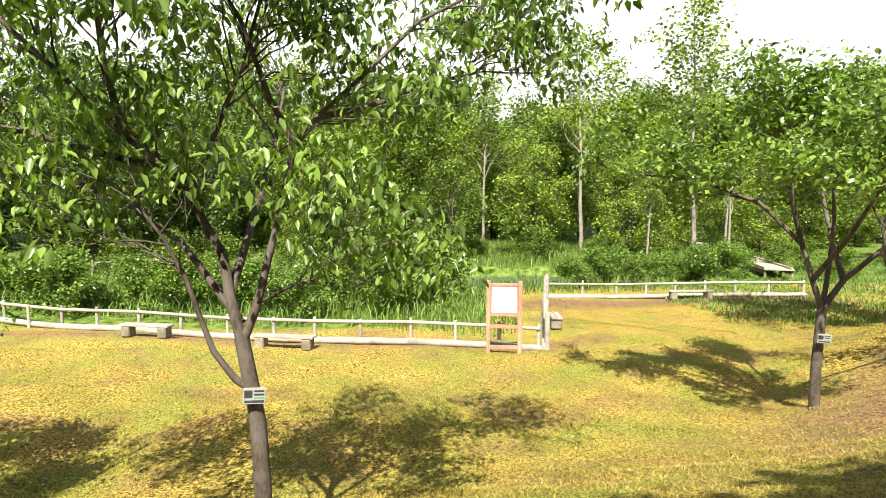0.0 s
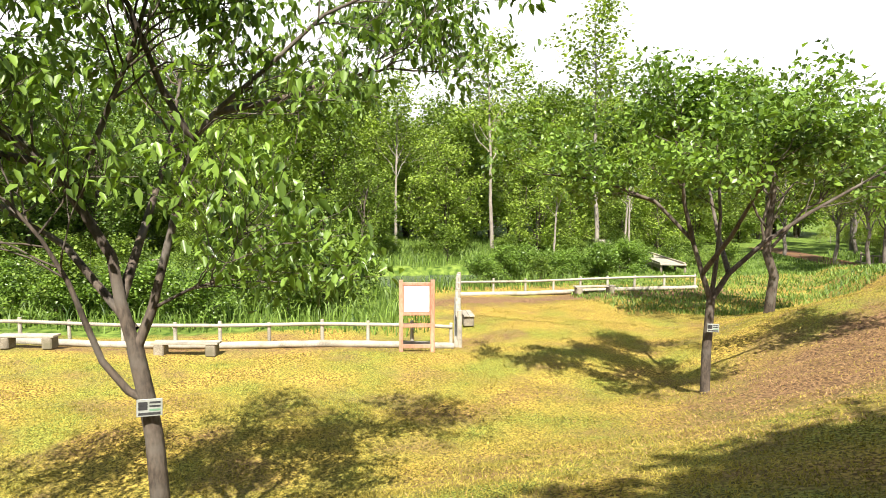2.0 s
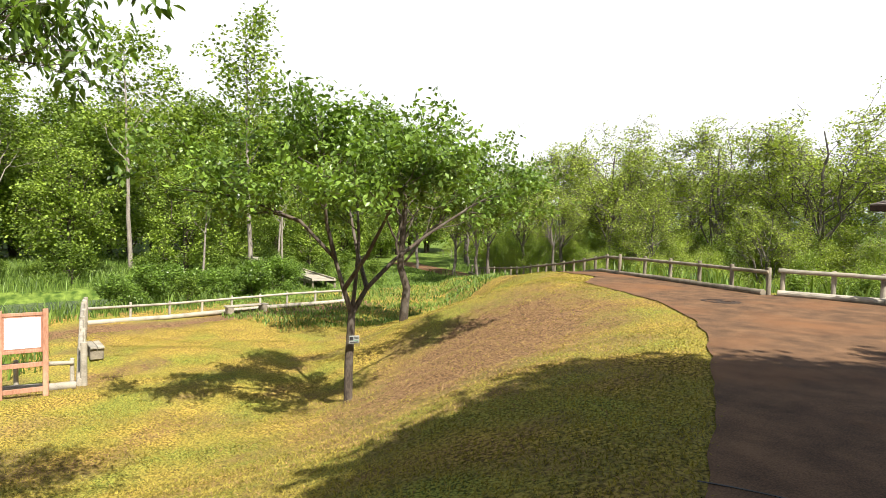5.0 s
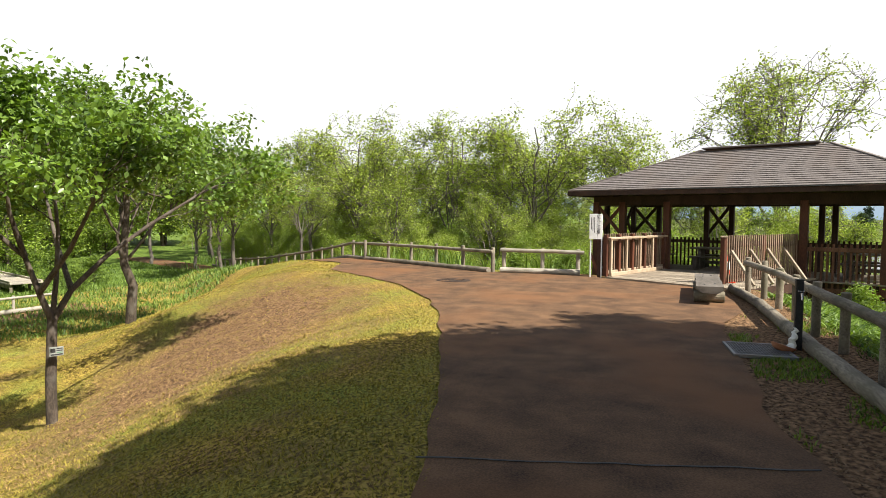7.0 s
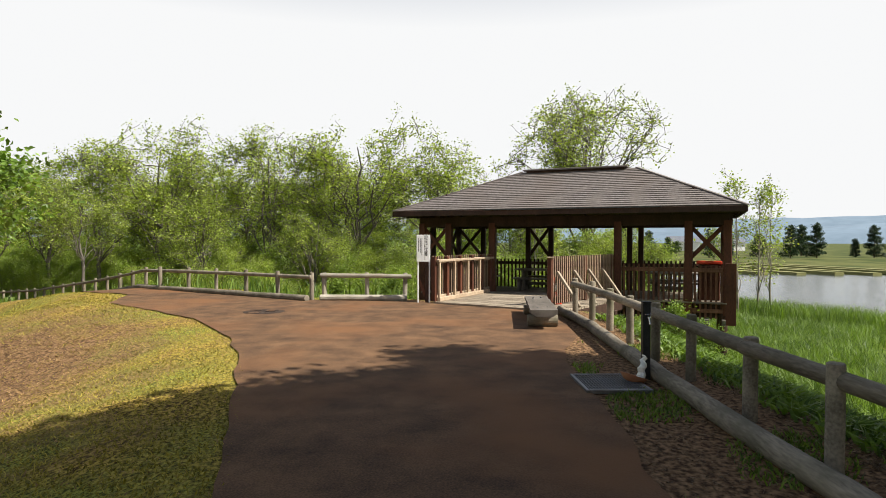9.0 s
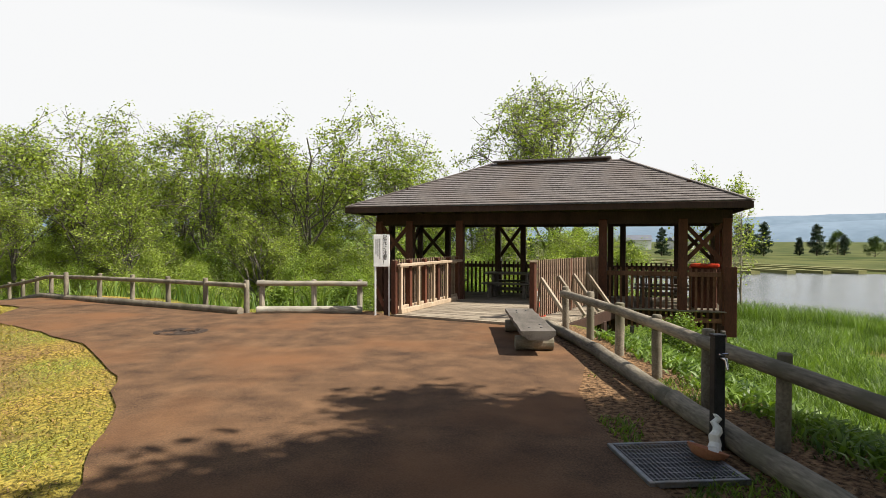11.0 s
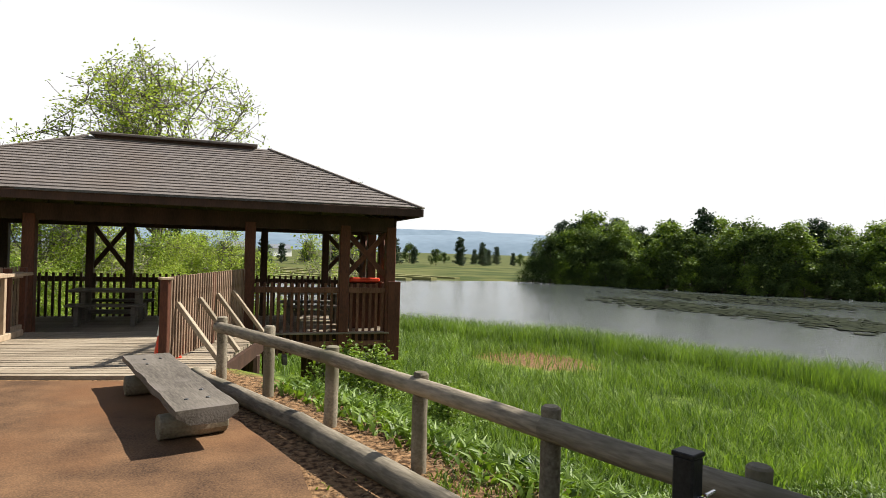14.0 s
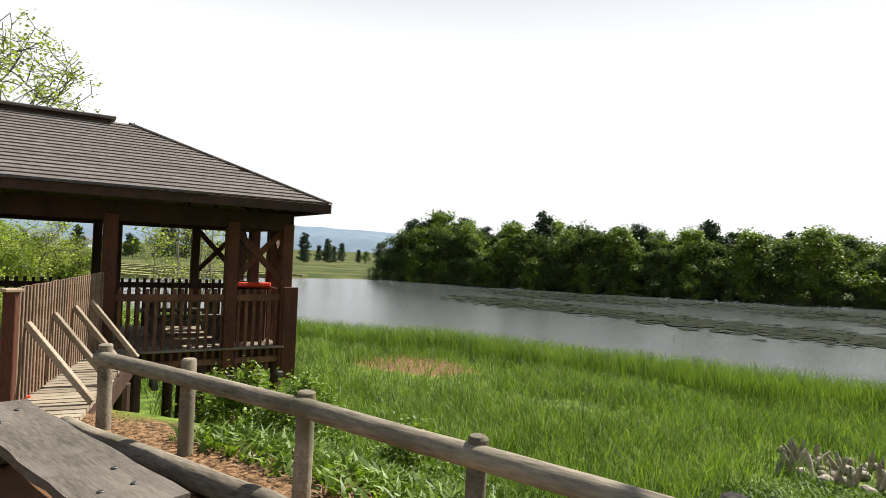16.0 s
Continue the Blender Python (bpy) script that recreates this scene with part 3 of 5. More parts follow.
# ---- the pavilion on the lake side ----
TURN_P = 22.0
PAV = pose(17.6, -7.65, 0, 0, 0, -TURN_P)      # local x runs inwards, local y along the front
LEN, DEEP, EAVE, RIDGE, FLOOR = 9.85, 5.1, 2.44, 3.75, -0.06
EY0 = 0.13                                      # where the eave begins along the front
pav = thing("pavilion", PAV, "open timber rest pavilion with a hipped shingle roof over the marsh", "pavilion")
RY0, RY1, RX = 2.95, 6.5, DEEP / 2


def roof_slope(a, b, c, d, courses):
    """Stepped shingle courses between the eave a-b and the top d-c, each lapping over the one below."""
    a, b, c, d = map(Vector, (a, b, c, d))
    normal = (b - a).cross(d - a).normalized()
    if normal.z < 0:
        normal = -normal
    for i in range(courses):
        f0, f1 = i / courses, (i + 1.12) / courses
        p, q = a.lerp(d, f0), b.lerp(c, f0)
        r, s = b.lerp(c, min(f1, 1)), a.lerp(d, min(f1, 1))
        bm = bmesh.new()
        low, high = normal * 0.026, normal * 0.006
        top = [bm.verts.new(v) for v in (p + low, q + low, r + high, s + high)]
        bot = [bm.verts.new(v) for v in (p, q, r - normal * 0.02, s - normal * 0.02)]
        bm.faces.new(top)
        bm.faces.new(bot[::-1])
        for k in range(4):
            bm.faces.new((top[k], bot[k], bot[(k + 1) % 4], top[(k + 1) % 4]))
        part("roof_course", bm, SHINGLE, roof)


bm = bmesh.new()
corners = [bm.verts.new(v) for v in ((0.03, EY0 + 0.03, EAVE - 0.035), (DEEP - 0.03, EY0 + 0.03, EAVE - 0.035), (DEEP - 0.03, LEN - 0.03, EAVE - 0.035), (0.03, LEN - 0.03, EAVE - 0.035))]
tops = [bm.verts.new((RX, RY0, RIDGE - 0.035)), bm.verts.new((RX, RY1, RIDGE - 0.035))]
for f in ((corners[0], corners[3], tops[1], tops[0]), (corners[1], tops[0], tops[1], corners[2]), (corners[0], tops[0], corners[1]), (corners[3], corners[2], tops[1])):
    bm.faces.new(f)
# Roof underside, rafters and ring beam: the eave shade is in their colour.
roof = part("roof", bm, DARK_WOOD, pav, "boarded roof underside, shade put into its dark colour")
e0, e1, e2, e3 = (0, EY0, EAVE), (DEEP, EY0, EAVE), (DEEP, LEN, EAVE), (0, LEN, EAVE)
r0, r1 = (RX, RY0, RIDGE), (RX, RY1, RIDGE)
roof_slope(e0, e3, r1, r0, 21)
roof_slope(e2, e1, r0, r1, 21)
roof_slope(e1, e0, r0, r0, 21)
roof_slope(e3, e2, r1, r1, 21)
for a, b in ((e0, r0), (e1, r0), (e2, r1), (e3, r1)):
    a, b = Vector(a), Vector(b)
    part("hip_cap", beam(a.lerp(b, -0.004) + Vector((0, 0, 0.016)), b + Vector((0, 0, 0.018)), 0.13, 0.035, 0.008), SHINGLE, roof)
part("ridge_cap", beam((RX, RY0 + 0.25, RIDGE + 0.05), (RX, RY1 - 0.08, RIDGE + 0.05), 0.42, 0.05, 0.01), SHINGLE, roof, "raised ridge vent cap")
part("ridge_vent", beam((RX, RY0 + 0.35, RIDGE), (RX, RY1 - 0.18, RIDGE), 0.26, 0.08), DARK_WOOD, roof)
# eave boards, rafters and the ring beam
for a, b in ((e0, e1), (e1, e2), (e2, e3), (e3, e0)):
    a, b = Vector(a), Vector(b)
    part("fascia", beam(a - Vector((0, 0, 0.085)), b - Vector((0, 0, 0.085)), 0.045, 0.15, 0.005), DARK_WOOD, pav)
fascia_trim = part("gutter", beam((-0.03, 2.1, EAVE - 0.005), (-0.03, 6.9, EAVE - 0.005), 0.06, 0.03), METAL_DARK, pav, "thin metal drip rail")
I0, I1, J0, J1 = 1.0, 4.1, 0.48, 9.35
for a, b in (((I0, J0), (I1, J0)), ((I1, J0), (I1, J1)), ((I1, J1), (I0, J1)), ((I0, J1), (I0, J0))):
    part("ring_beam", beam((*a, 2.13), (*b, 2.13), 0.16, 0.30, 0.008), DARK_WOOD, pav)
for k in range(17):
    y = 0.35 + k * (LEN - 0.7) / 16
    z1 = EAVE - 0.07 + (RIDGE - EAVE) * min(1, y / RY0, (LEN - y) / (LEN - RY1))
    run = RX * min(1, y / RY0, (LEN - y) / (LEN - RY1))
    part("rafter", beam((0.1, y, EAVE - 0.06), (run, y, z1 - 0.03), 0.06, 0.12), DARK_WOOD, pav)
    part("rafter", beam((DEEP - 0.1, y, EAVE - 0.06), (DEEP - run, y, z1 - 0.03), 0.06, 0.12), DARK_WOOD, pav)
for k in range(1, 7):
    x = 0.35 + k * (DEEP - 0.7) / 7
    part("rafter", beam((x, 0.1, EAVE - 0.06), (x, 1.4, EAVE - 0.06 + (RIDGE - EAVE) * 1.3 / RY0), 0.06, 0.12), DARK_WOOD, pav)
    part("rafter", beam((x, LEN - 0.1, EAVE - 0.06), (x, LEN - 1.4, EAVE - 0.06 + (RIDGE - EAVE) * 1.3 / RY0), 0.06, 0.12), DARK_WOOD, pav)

FRONT = [0.52, 1.47, 3.3, 6.98, 8.4, 9.3]
BACK = [0.52, 1.47, 2.95, 3.3, 5.9, 6.7, 8.35, 9.3]
ENDS = [1.9, 3.2]
post_mesh = bm_mesh("post", box((0.2, 0.2, 2.5), pose(0, 0, 0.84), 0.012), RED_WOOD)
# Back posts are a darker copy: the inside shade is put into their colour.
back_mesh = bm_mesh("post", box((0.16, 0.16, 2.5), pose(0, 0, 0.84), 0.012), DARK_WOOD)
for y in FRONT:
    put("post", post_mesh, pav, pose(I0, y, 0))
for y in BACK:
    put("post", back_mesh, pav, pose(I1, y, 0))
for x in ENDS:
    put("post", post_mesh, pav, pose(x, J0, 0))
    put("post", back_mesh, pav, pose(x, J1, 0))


def cross_brace(a, b, z0, z1, mat):
    part("brace", beam((*a, z0), (*b, z1), 0.07, 0.10), mat, pav)
    mid = 0.03
    part("brace", beam((a[0] + mid, a[1] + mid, z1), (b[0] + mid, b[1] + mid, z0), 0.06, 0.10), mat, pav)


# Back and left braces have the shade painted in as well.
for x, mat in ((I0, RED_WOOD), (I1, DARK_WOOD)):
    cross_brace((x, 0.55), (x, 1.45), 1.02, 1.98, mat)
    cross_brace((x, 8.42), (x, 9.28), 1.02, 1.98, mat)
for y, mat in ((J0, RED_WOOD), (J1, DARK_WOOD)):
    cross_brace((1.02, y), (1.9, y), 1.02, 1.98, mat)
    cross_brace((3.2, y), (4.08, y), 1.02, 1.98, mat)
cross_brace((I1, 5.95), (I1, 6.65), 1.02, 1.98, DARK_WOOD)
# floor: boards on joists and piles
floor_part = part("floor_frame", box((I1 - I0 - 0.18, J1 - J0 - 0.18, 0.36), pose((I0 + I1) / 2, (J0 + J1) / 2, FLOOR - 0.25), 0.01), DARK_WOOD, pav)
floor_plank = bm_mesh("floor_plank", box((0.135, J1 - J0 - 0.1, 0.035), pose(0, (J0 + J1) / 2, FLOOR - 0.02), 0.006), DECK_WOOD)
for k in range(23):
    put("floor_plank", floor_plank, floor_part, pose(I0 - 0.07 + 0.147 * k, 0, 0))
pile = bm_mesh("stilt", tube((0, 0, -3.0), (0, 0, FLOOR - 0.3), 0.10, 0.10, 10), DARK_WOOD)
for y in (0.6, 1.9, 3.3, 5.2, 7.0, 9.2):
    for x in (1.05, 2.5, 4.05):
        put("stilt", pile, pav, pose(x, y, 0))
joist = bm_mesh("joist_end", box((0.35, 0.09, 0.16), pose(0, 0, FLOOR - 0.52), 0.006), BENCH_WOOD)
for y in (0.6, 1.0, 1.47, 2.0, 2.6, 3.2):
    put("joist_end", joist, pav, pose(I0 - 0.08, y, 0))


def picket_rail(a, b, gap, mat, top=0.92, foot=-0.52, name="railing", rails=(0.78, -0.30), tall=None, thick=0.035, wide=0.055):
    """A panel of upright pickets on two rails."""
    a, b = Vector((*a, 0)), Vector((*b, 0))
    way = (b - a).normalized()
    panel = part(name, beam(a + Vector((0, 0, rails[0])), b + Vector((0, 0, rails[0])), 0.06, 0.11, 0.006), mat, pav)
    part("rail", beam(a + Vector((0, 0, rails[1])), b + Vector((0, 0, rails[1])), 0.06, 0.10, 0.006), mat, panel)
    me = bm_mesh("picket", box((thick, wide, top - foot), pose(0, 0, (top + foot) / 2), 0.005), mat)
    turn = math.degrees(math.atan2(way.y, way.x)) - 90
    n = int((b - a).length / gap)
    out = Vector((way.y, -way.x, 0)) * -0.05
    for k in range(n + 1):
        p = a + way * (gap * 0.5 + k * ((b - a).length - gap) / max(n, 1)) + out
        put("picket", me, panel, pose(p.x, p.y, random.uniform(-0.008, 0.008), 0, 0, turn))
    return panel


# Lit right-end pickets are lighter; the others have shade put into their colour.
picket_rail((I0 - 0.02, 3.2), (I0 - 0.02, 0.45), 0.135, PICKET_RED)
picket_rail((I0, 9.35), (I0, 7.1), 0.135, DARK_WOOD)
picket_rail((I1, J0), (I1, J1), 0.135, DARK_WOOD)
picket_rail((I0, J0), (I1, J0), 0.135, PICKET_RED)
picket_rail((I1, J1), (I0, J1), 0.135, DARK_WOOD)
part("corner_board", box((0.06, 0.26, 1.62), pose(I0 - 0.1, 0.44, 0.16), 0.006), RED_WOOD, pav)


def table(m, label, lx=1.5, wy=0.75, h=0.7):
    t = thing("table", m, label, "table", "pavilion tables")
    part("tabletop", box((lx, wy, 0.05), pose(0, 0, h - 0.025), 0.012), BENCH_WOOD, t)
    for sx in (-1, 1):
        part("leg", box((0.09, wy * 0.7, h - 0.05), pose(sx * lx * 0.33, 0, (h - 0.05) / 2), 0.01), BENCH_WOOD, t)
    part("stretcher", box((lx * 0.66, 0.06, 0.1), pose(0, 0, 0.22), 0.006), BENCH_WOOD, t)
    return t


def seat(m, label, lx=1.4):
    t = thing("bench", m, label, "bench", "pavilion benches")
    part("seat", box((lx, 0.34, 0.05), pose(0, 0, 0.41), 0.01), BENCH_WOOD, t)
    for sx in (-1, 1):
        part("leg", box((0.08, 0.28, 0.385), pose(sx * lx * 0.36, 0, 0.1925), 0.008), BENCH_WOOD, t)
    return t


for lx_, ly_ in ((2.6, 1.9), (2.9, 6.0), (2.6, 8.2)):
    table(PAV @ pose(lx_, ly_, FLOOR, 0, 0, 90), "grey timber table on the pavilion floor")
    seat(PAV @ pose(lx_ - 0.62, ly_, FLOOR, 0, 0, 90), "low grey timber bench beside the pavilion table")
    seat(PAV @ pose(lx_ + 0.62, ly_, FLOOR, 0, 0, 90), "low grey timber bench beside the pavilion table")
# Box shape added in place of an orange-red tilted piece of fabric.
box_ = thing("red_box_shape", PAV @ pose(1.75, 0.95, FLOOR), "box shape standing for an orange-red tilted fabric behind the pavilion railing", "box")
part("body", box((0.5, 0.55, 0.95), pose(0, 0, 0.475), 0.02), RED_WOOD, box_)
part("lid", box((0.6, 0.65, 0.09), pose(0, 0, 0.995, 0, 8, 0), 0.02), RED_PLASTIC, box_, "tilted faded red top")

# ---- the entrance deck ----
deck = thing("entrance_deck", pose(0, 0, 0), "weathered plank deck leading into the pavilion", "deck")
LN, LF, RN, RF = Vector((17.55, 0.12, 0)), Vector((20.75, -1.45, 0)), Vector((15.75, -2.75, 0)), Vector((19.2, -5.15, 0))
part("deck_frame", beam(LN.lerp(RN, 0.03).lerp(LF, 0.03) - Vector((0, 0, 0.07)), RN.lerp(LN, 0.03).lerp(RF, 0.03) - Vector((0, 0, 0.07)), 0.08, 0.1), DARK_WOOD, deck)
for k in range(27):
    f0, f1 = k / 27 + 0.003, (k + 1) / 27 - 0.003
    c = [LN.lerp(LF, f0), RN.lerp(RF, f0), RN.lerp(RF, f1), LN.lerp(LF, f1)]
    bm = bmesh.new()
    z = 0.05 + random.uniform(-0.002, 0.002)
    t4 = [bm.verts.new((v.x, v.y, z)) for v in c]
    b4 = [bm.verts.new((v.x, v.y, z - 0.05)) for v in c]
    bm.faces.new(t4)
    bm.faces.new(b4[::-1])
    for i in range(4):
        bm.faces.new((t4[i], b4[i], b4[(i + 1) % 4], t4[(i + 1) % 4]))
    part("plank", bm, DECK_WOOD, deck)
for a, b in ((LN, LF), (RN, RF)):
    part("joist", beam(a - Vector((0, 0, 0.12)), b - Vector((0, 0, 0.12)), 0.1, 0.22), DARK_WOOD, deck)
for f in (0.35, 0.7, 0.98):
    p = RN.lerp(RF, f)
    part("stilt", tube((p.x, p.y, -2.6), (p.x, p.y, -0.2), 0.1, 0.1, 10), DARK_WOOD, deck)


def side_rail(name, a, b, label, posts, post_mat, picket_mat, top, gap, rail_z, cap, picket_side=1):
    root = thing(name, pose(a.x, a.y, 0.05), label, "railing", "deck railings")
    d = b - a
    way = d.normalized()
    turn = math.degrees(math.atan2(way.y, way.x))
    for f in posts:
        p = d * f
        part("post", box((0.11, 0.11, top - 0.02), pose(p.x, p.y, (top - 0.02) / 2, 0, 0, turn), 0.008), post_mat, root)
    for z, hgt in rail_z:
        part("rail", beam(Vector((0, 0, z)), d + Vector((0, 0, z)), 0.05, hgt, 0.006), cap, root)
    n = int(d.length / gap)
    me = bm_mesh("picket", box((0.036, 0.03, top - 0.03), pose(0, 0, (top + 0.03) / 2), 0.004), picket_mat)
    side = Vector((way.y, -way.x, 0)) * 0.045 * picket_side
    for k in range(n):
        p = way * (gap * (k + 0.5)) + side
        put("picket", me, root, pose(p.x, p.y, random.uniform(-0.006, 0.006), 0, 0, turn))
    return root, way, d


lr, way, d = side_rail("deck_railing", LN + Vector((0.05, 0.0, 0)), LF, "pale timber railing with slim pickets beside the deck", (0.01, 0.2, 0.42, 0.63, 0.82, 0.99), RED_WOOD, BROWN_WOOD, 1.12, 0.125, ((0.98, 0.1), (0.1, 0.09)), RAIL_WOOD, -1)
inner = Vector((way.y, -way.x, 0)) * 0.11
for f in (0.03, 0.27, 0.5, 0.72):
    p = d * f + inner
    part("stud", box((0.075, 0.06, 0.95), pose(p.x, p.y, 0.5, 0, 0, math.degrees(math.atan2(way.y, way.x))), 0.006), RAIL_WOOD, lr, "bare pale stud")
part("top_board", beam(d * 0.0 + inner + Vector((0, 0, 1.0)), d * 0.99 + inner + Vector((0, 0, 1.0)), 0.09, 0.055, 0.006), RAIL_WOOD, lr)
part("sill", beam(d * 0.02 + inner + Vector((0, 0, 0.05)), d * 0.9 + inner + Vector((0, 0, 0.05)), 0.09, 0.1, 0.008), RAIL_WOOD, lr)
part("end_post", box((0.1, 0.1, 1.5), pose(0.14, 0.16, 0.7), 0.008), DARK_WOOD, lr, "dark end post")
part("end_brace", beam((0.14, 0.20, 0.1), (0.12, 0.40, 0.62), 0.05, 0.07), RED_WOOD, lr)
RA, RB = Vector((16.72, -2.6, 0)), Vector((19.55, -4.75, 0))
rr, way, d = side_rail("deck_railing", RA, RB, "tall picket screen with slanting struts beside the deck", (0.0, 0.5, 0.98), RED_WOOD, BROWN_WOOD, 1.14, 0.1, ((0.9, 0.09), (0.15, 0.09)), RED_WOOD)
part("post_cap", box((0.16, 0.16, 0.03), pose(0, 0, 1.115), 0.005), RAIL_WOOD, rr)
outer = Vector((way.y, -way.x, 0))
for f in (0.06, 0.3, 0.53, 0.76):
    p = d * f + outer * 0.07
    part("strut", beam(p + Vector((0, 0, 0.78)), p + outer * 0.62 + Vector((0, 0, 0.02)) - way * 0.1, 0.07, 0.06, 0.005), DECK_WOOD, rr, "pale slanting strut")

# ---- the warning sign ----
sign = thing("warning_sign", pose(17.6, 0.52, 0, 0, 0, -90), "white warning board on two slim posts beside the deck", "sign")
for x in (0.02, 0.30):
    part("post", box((0.035, 0.03, 1.66), pose(x, 0.03, 0.83), 0.004), WHITE, sign)
board = part("board", box((0.33, 0.015, 0.66), pose(0.15, 0, 1.36), 0.003), WHITE, sign, "white painted board")


def lettering(text, size, parent, m, mat):
    c = bpy.data.curves.new("lettering", "FONT")
    c.body, c.size, c.align_x, c.align_y = text, size, "CENTER", "CENTER"
    c.space_line = 1.0
    c.extrude = 0.001
    c.materials.append(mat)
    ob = new("lettering", c)
    ob.parent, ob.matrix_basis = parent, m
    return ob


for i, ch in enumerate("足元に注意！"):
    lettering(ch, 0.105, sign, pose(0.215, -0.0095, 1.62 - i * 0.102, 90, 0, 0), INK)
for i in range(3):
    part("small_text", box((0.013, 0.002, 0.42 - 0.05 * i), pose(0.115 - 0.04 * i, -0.0085, 1.40 + 0.02 * i)), INK, sign, "bars of small black print")

# ---- things by the path ----
bench = thing("log_bench", pose(14.4, -2.03, 0.024, 0, 0, -4.5), "heavy grey split-log bench on two short logs", "bench", "benches")
bm = bmesh.new()
nseg, half = 12, 1.32
for i in range(nseg + 1):
    x = -half + 2 * half * i / nseg
    wv = 0.235 * (1 + 0.03 * math.sin(i * 1.7))
    for yy, zz in ((-wv, 0.34), (wv, 0.34), (wv, 0.285), (wv * 0.55, 0.215), (-wv * 0.55, 0.21), (-wv, 0.28)):
        bm.verts.new((x + random.uniform(-0.004, 0.004), yy + random.uniform(-0.005, 0.005), zz + random.uniform(-0.004, 0.004)))
bm.verts.ensure_lookup_table()
for i in range(nseg):
    for k in range(6):
        bm.faces.new([bm.verts[j] for j in (i * 6 + k, i * 6 + (k + 1) % 6, (i + 1) * 6 + (k + 1) % 6, (i + 1) * 6 + k)])
bm.faces.new([bm.verts[j] for j in range(6)])
bm.faces.new([bm.verts[nseg * 6 + j] for j in range(5, -1, -1)])
part("seat", bm, BENCH_WOOD, bench)
for sx in (-0.85, 0.85):
    part("support_log", tube((sx, -0.27, 0.105), (sx, 0.27, 0.105), 0.105, 0.105, 14, 0.004, 3), LOG, bench)
for x, y in ((-1.0, -0.08), (-1.0, 0.09), (1.0, -0.09), (1.0, 0.07), (0.7, 0.09), (-0.7, -0.1)):
    part("bolt", tube((x, y, 0.33), (x, y, 0.349), 0.018, 0.018, 8, 0, 1, 0.003), METAL_DARK, bench)

cone = thing("traffic_cone", pose(17.2, -2.74, 0.05), "red traffic cone with a white reflective band on the deck", "cone")
part("base", box((0.36, 0.36, 0.035), pose(0, 0, 0.0175), 0.008), RED_PLASTIC, cone)
bm = bmesh.new()
bmesh.ops.create_cone(bm, segments=20, radius1=0.135, radius2=0.028, depth=0.64, cap_ends=True, matrix=pose(0, 0, 0.355))
part("body", bm, RED_PLASTIC, cone, soft=True)
bm = bmesh.new()
bmesh.ops.create_cone(bm, segments=20, radius1=0.102, radius2=0.066, depth=0.2, cap_ends=False, matrix=pose(0, 0, 0.41))
bmesh.ops.solidify(bm, geom=bm.faces[:], thickness=-0.004)
part("band", bm, CLOTH_WHITE, cone, "white reflective band", soft=True)

tap = thing("standpipe", pose(9.54, -2.53, 0), "black square standpipe with a metal tap by the fence", "standpipe")
part("column", box((0.085, 0.085, 0.87), pose(0, 0, 0.42), 0.008), BLACK, tap)
part("cap", box((0.092, 0.092, 0.02), pose(0, 0, 0.862), 0.004), BLACK, tap)
tp = part("tap_body", tube((-0.04, 0, 0.70), (-0.13, 0, 0.70), 0.014, 0.014, 10, 0, 1, 0.003), CHROME, tap, "shiny metal tap")
part("spout", tube((-0.12, 0, 0.705), (-0.15, 0, 0.63), 0.012, 0.010, 10, 0, 1, 0.002), CHROME, tp)
part("handle", tube((-0.09, -0.035, 0.735), (-0.09, 0.035, 0.735), 0.008, 0.008, 8, 0, 1, 0.002), CHROME, tp)
bm = bmesh.new()
prev = Vector((-0.06, 0.03, 0.27))
add_tube(bm, prev, Vector((-0.18, 0.126, 0.014)), 0.022, 0.056, 10, 0.014, 9, 0.004)
part("plastic_wrap", bm, CLOTH_WHITE, tap, "crumpled white plastic tied to the column")

bowl = thing("clay_bowl", pose(9.26, -2.3, 0.03, 18, 0, 20), "small terracotta bowl lying by the standpipe", "bowl")
bm = bmesh.new()
prof = [(0.06, 0), (0.10, 0.015), (0.135, 0.055), (0.145, 0.075), (0.13, 0.072), (0.095, 0.03), (0.0, 0.022)]
rings = [[bm.verts.new((r * math.cos(t), r * math.sin(t), z)) for t in (2 * math.pi * k / 20 for k in range(20))] for r, z in prof[:-1]]
for p, q in zip(rings, rings[1:]):
    for k in range(20):
        bm.faces.new((p[k], p[(k + 1) % 20], q[(k + 1) % 20], q[k]))
bm.faces.new(rings[0][::-1])
bm.faces.new(rings[-1])
part("bowl_body", bm, CLAY, bowl, soft=True)

grate = thing("drain_grate", pose(9.2, -2.04, 0.0, 0, 0, 2), "galvanised bar grating over a drain beside the path", "drain grate")
# Flat black sheet put in for the shade inside the drain.
part("pit_shade", box((0.72, 0.62, 0.02), pose(0, 0, 0.012)), BLACK, grate)
for s in (-1, 1):
    part("frame", box((0.76, 0.035, 0.04), pose(0, s * 0.32, 0.03), 0.004), GALV, grate)
    part("frame", box((0.035, 0.605, 0.04), pose(s * 0.362, 0, 0.03), 0.004), GALV, grate)
bar = bm_mesh("bar", box((0.68, 0.007, 0.026), pose(0, 0, 0.036)), GALV)
for k in range(19):
    put("bar", bar, grate, pose(0, -0.288 + 0.032 * k, 0))
cross = bm_mesh("cross_bar", box((0.007, 0.6, 0.012), pose(0, 0, 0.043)), GALV)
for k in range(8):
    put("cross_bar", cross, grate, pose(-0.315 + 0.09 * k, 0, 0))

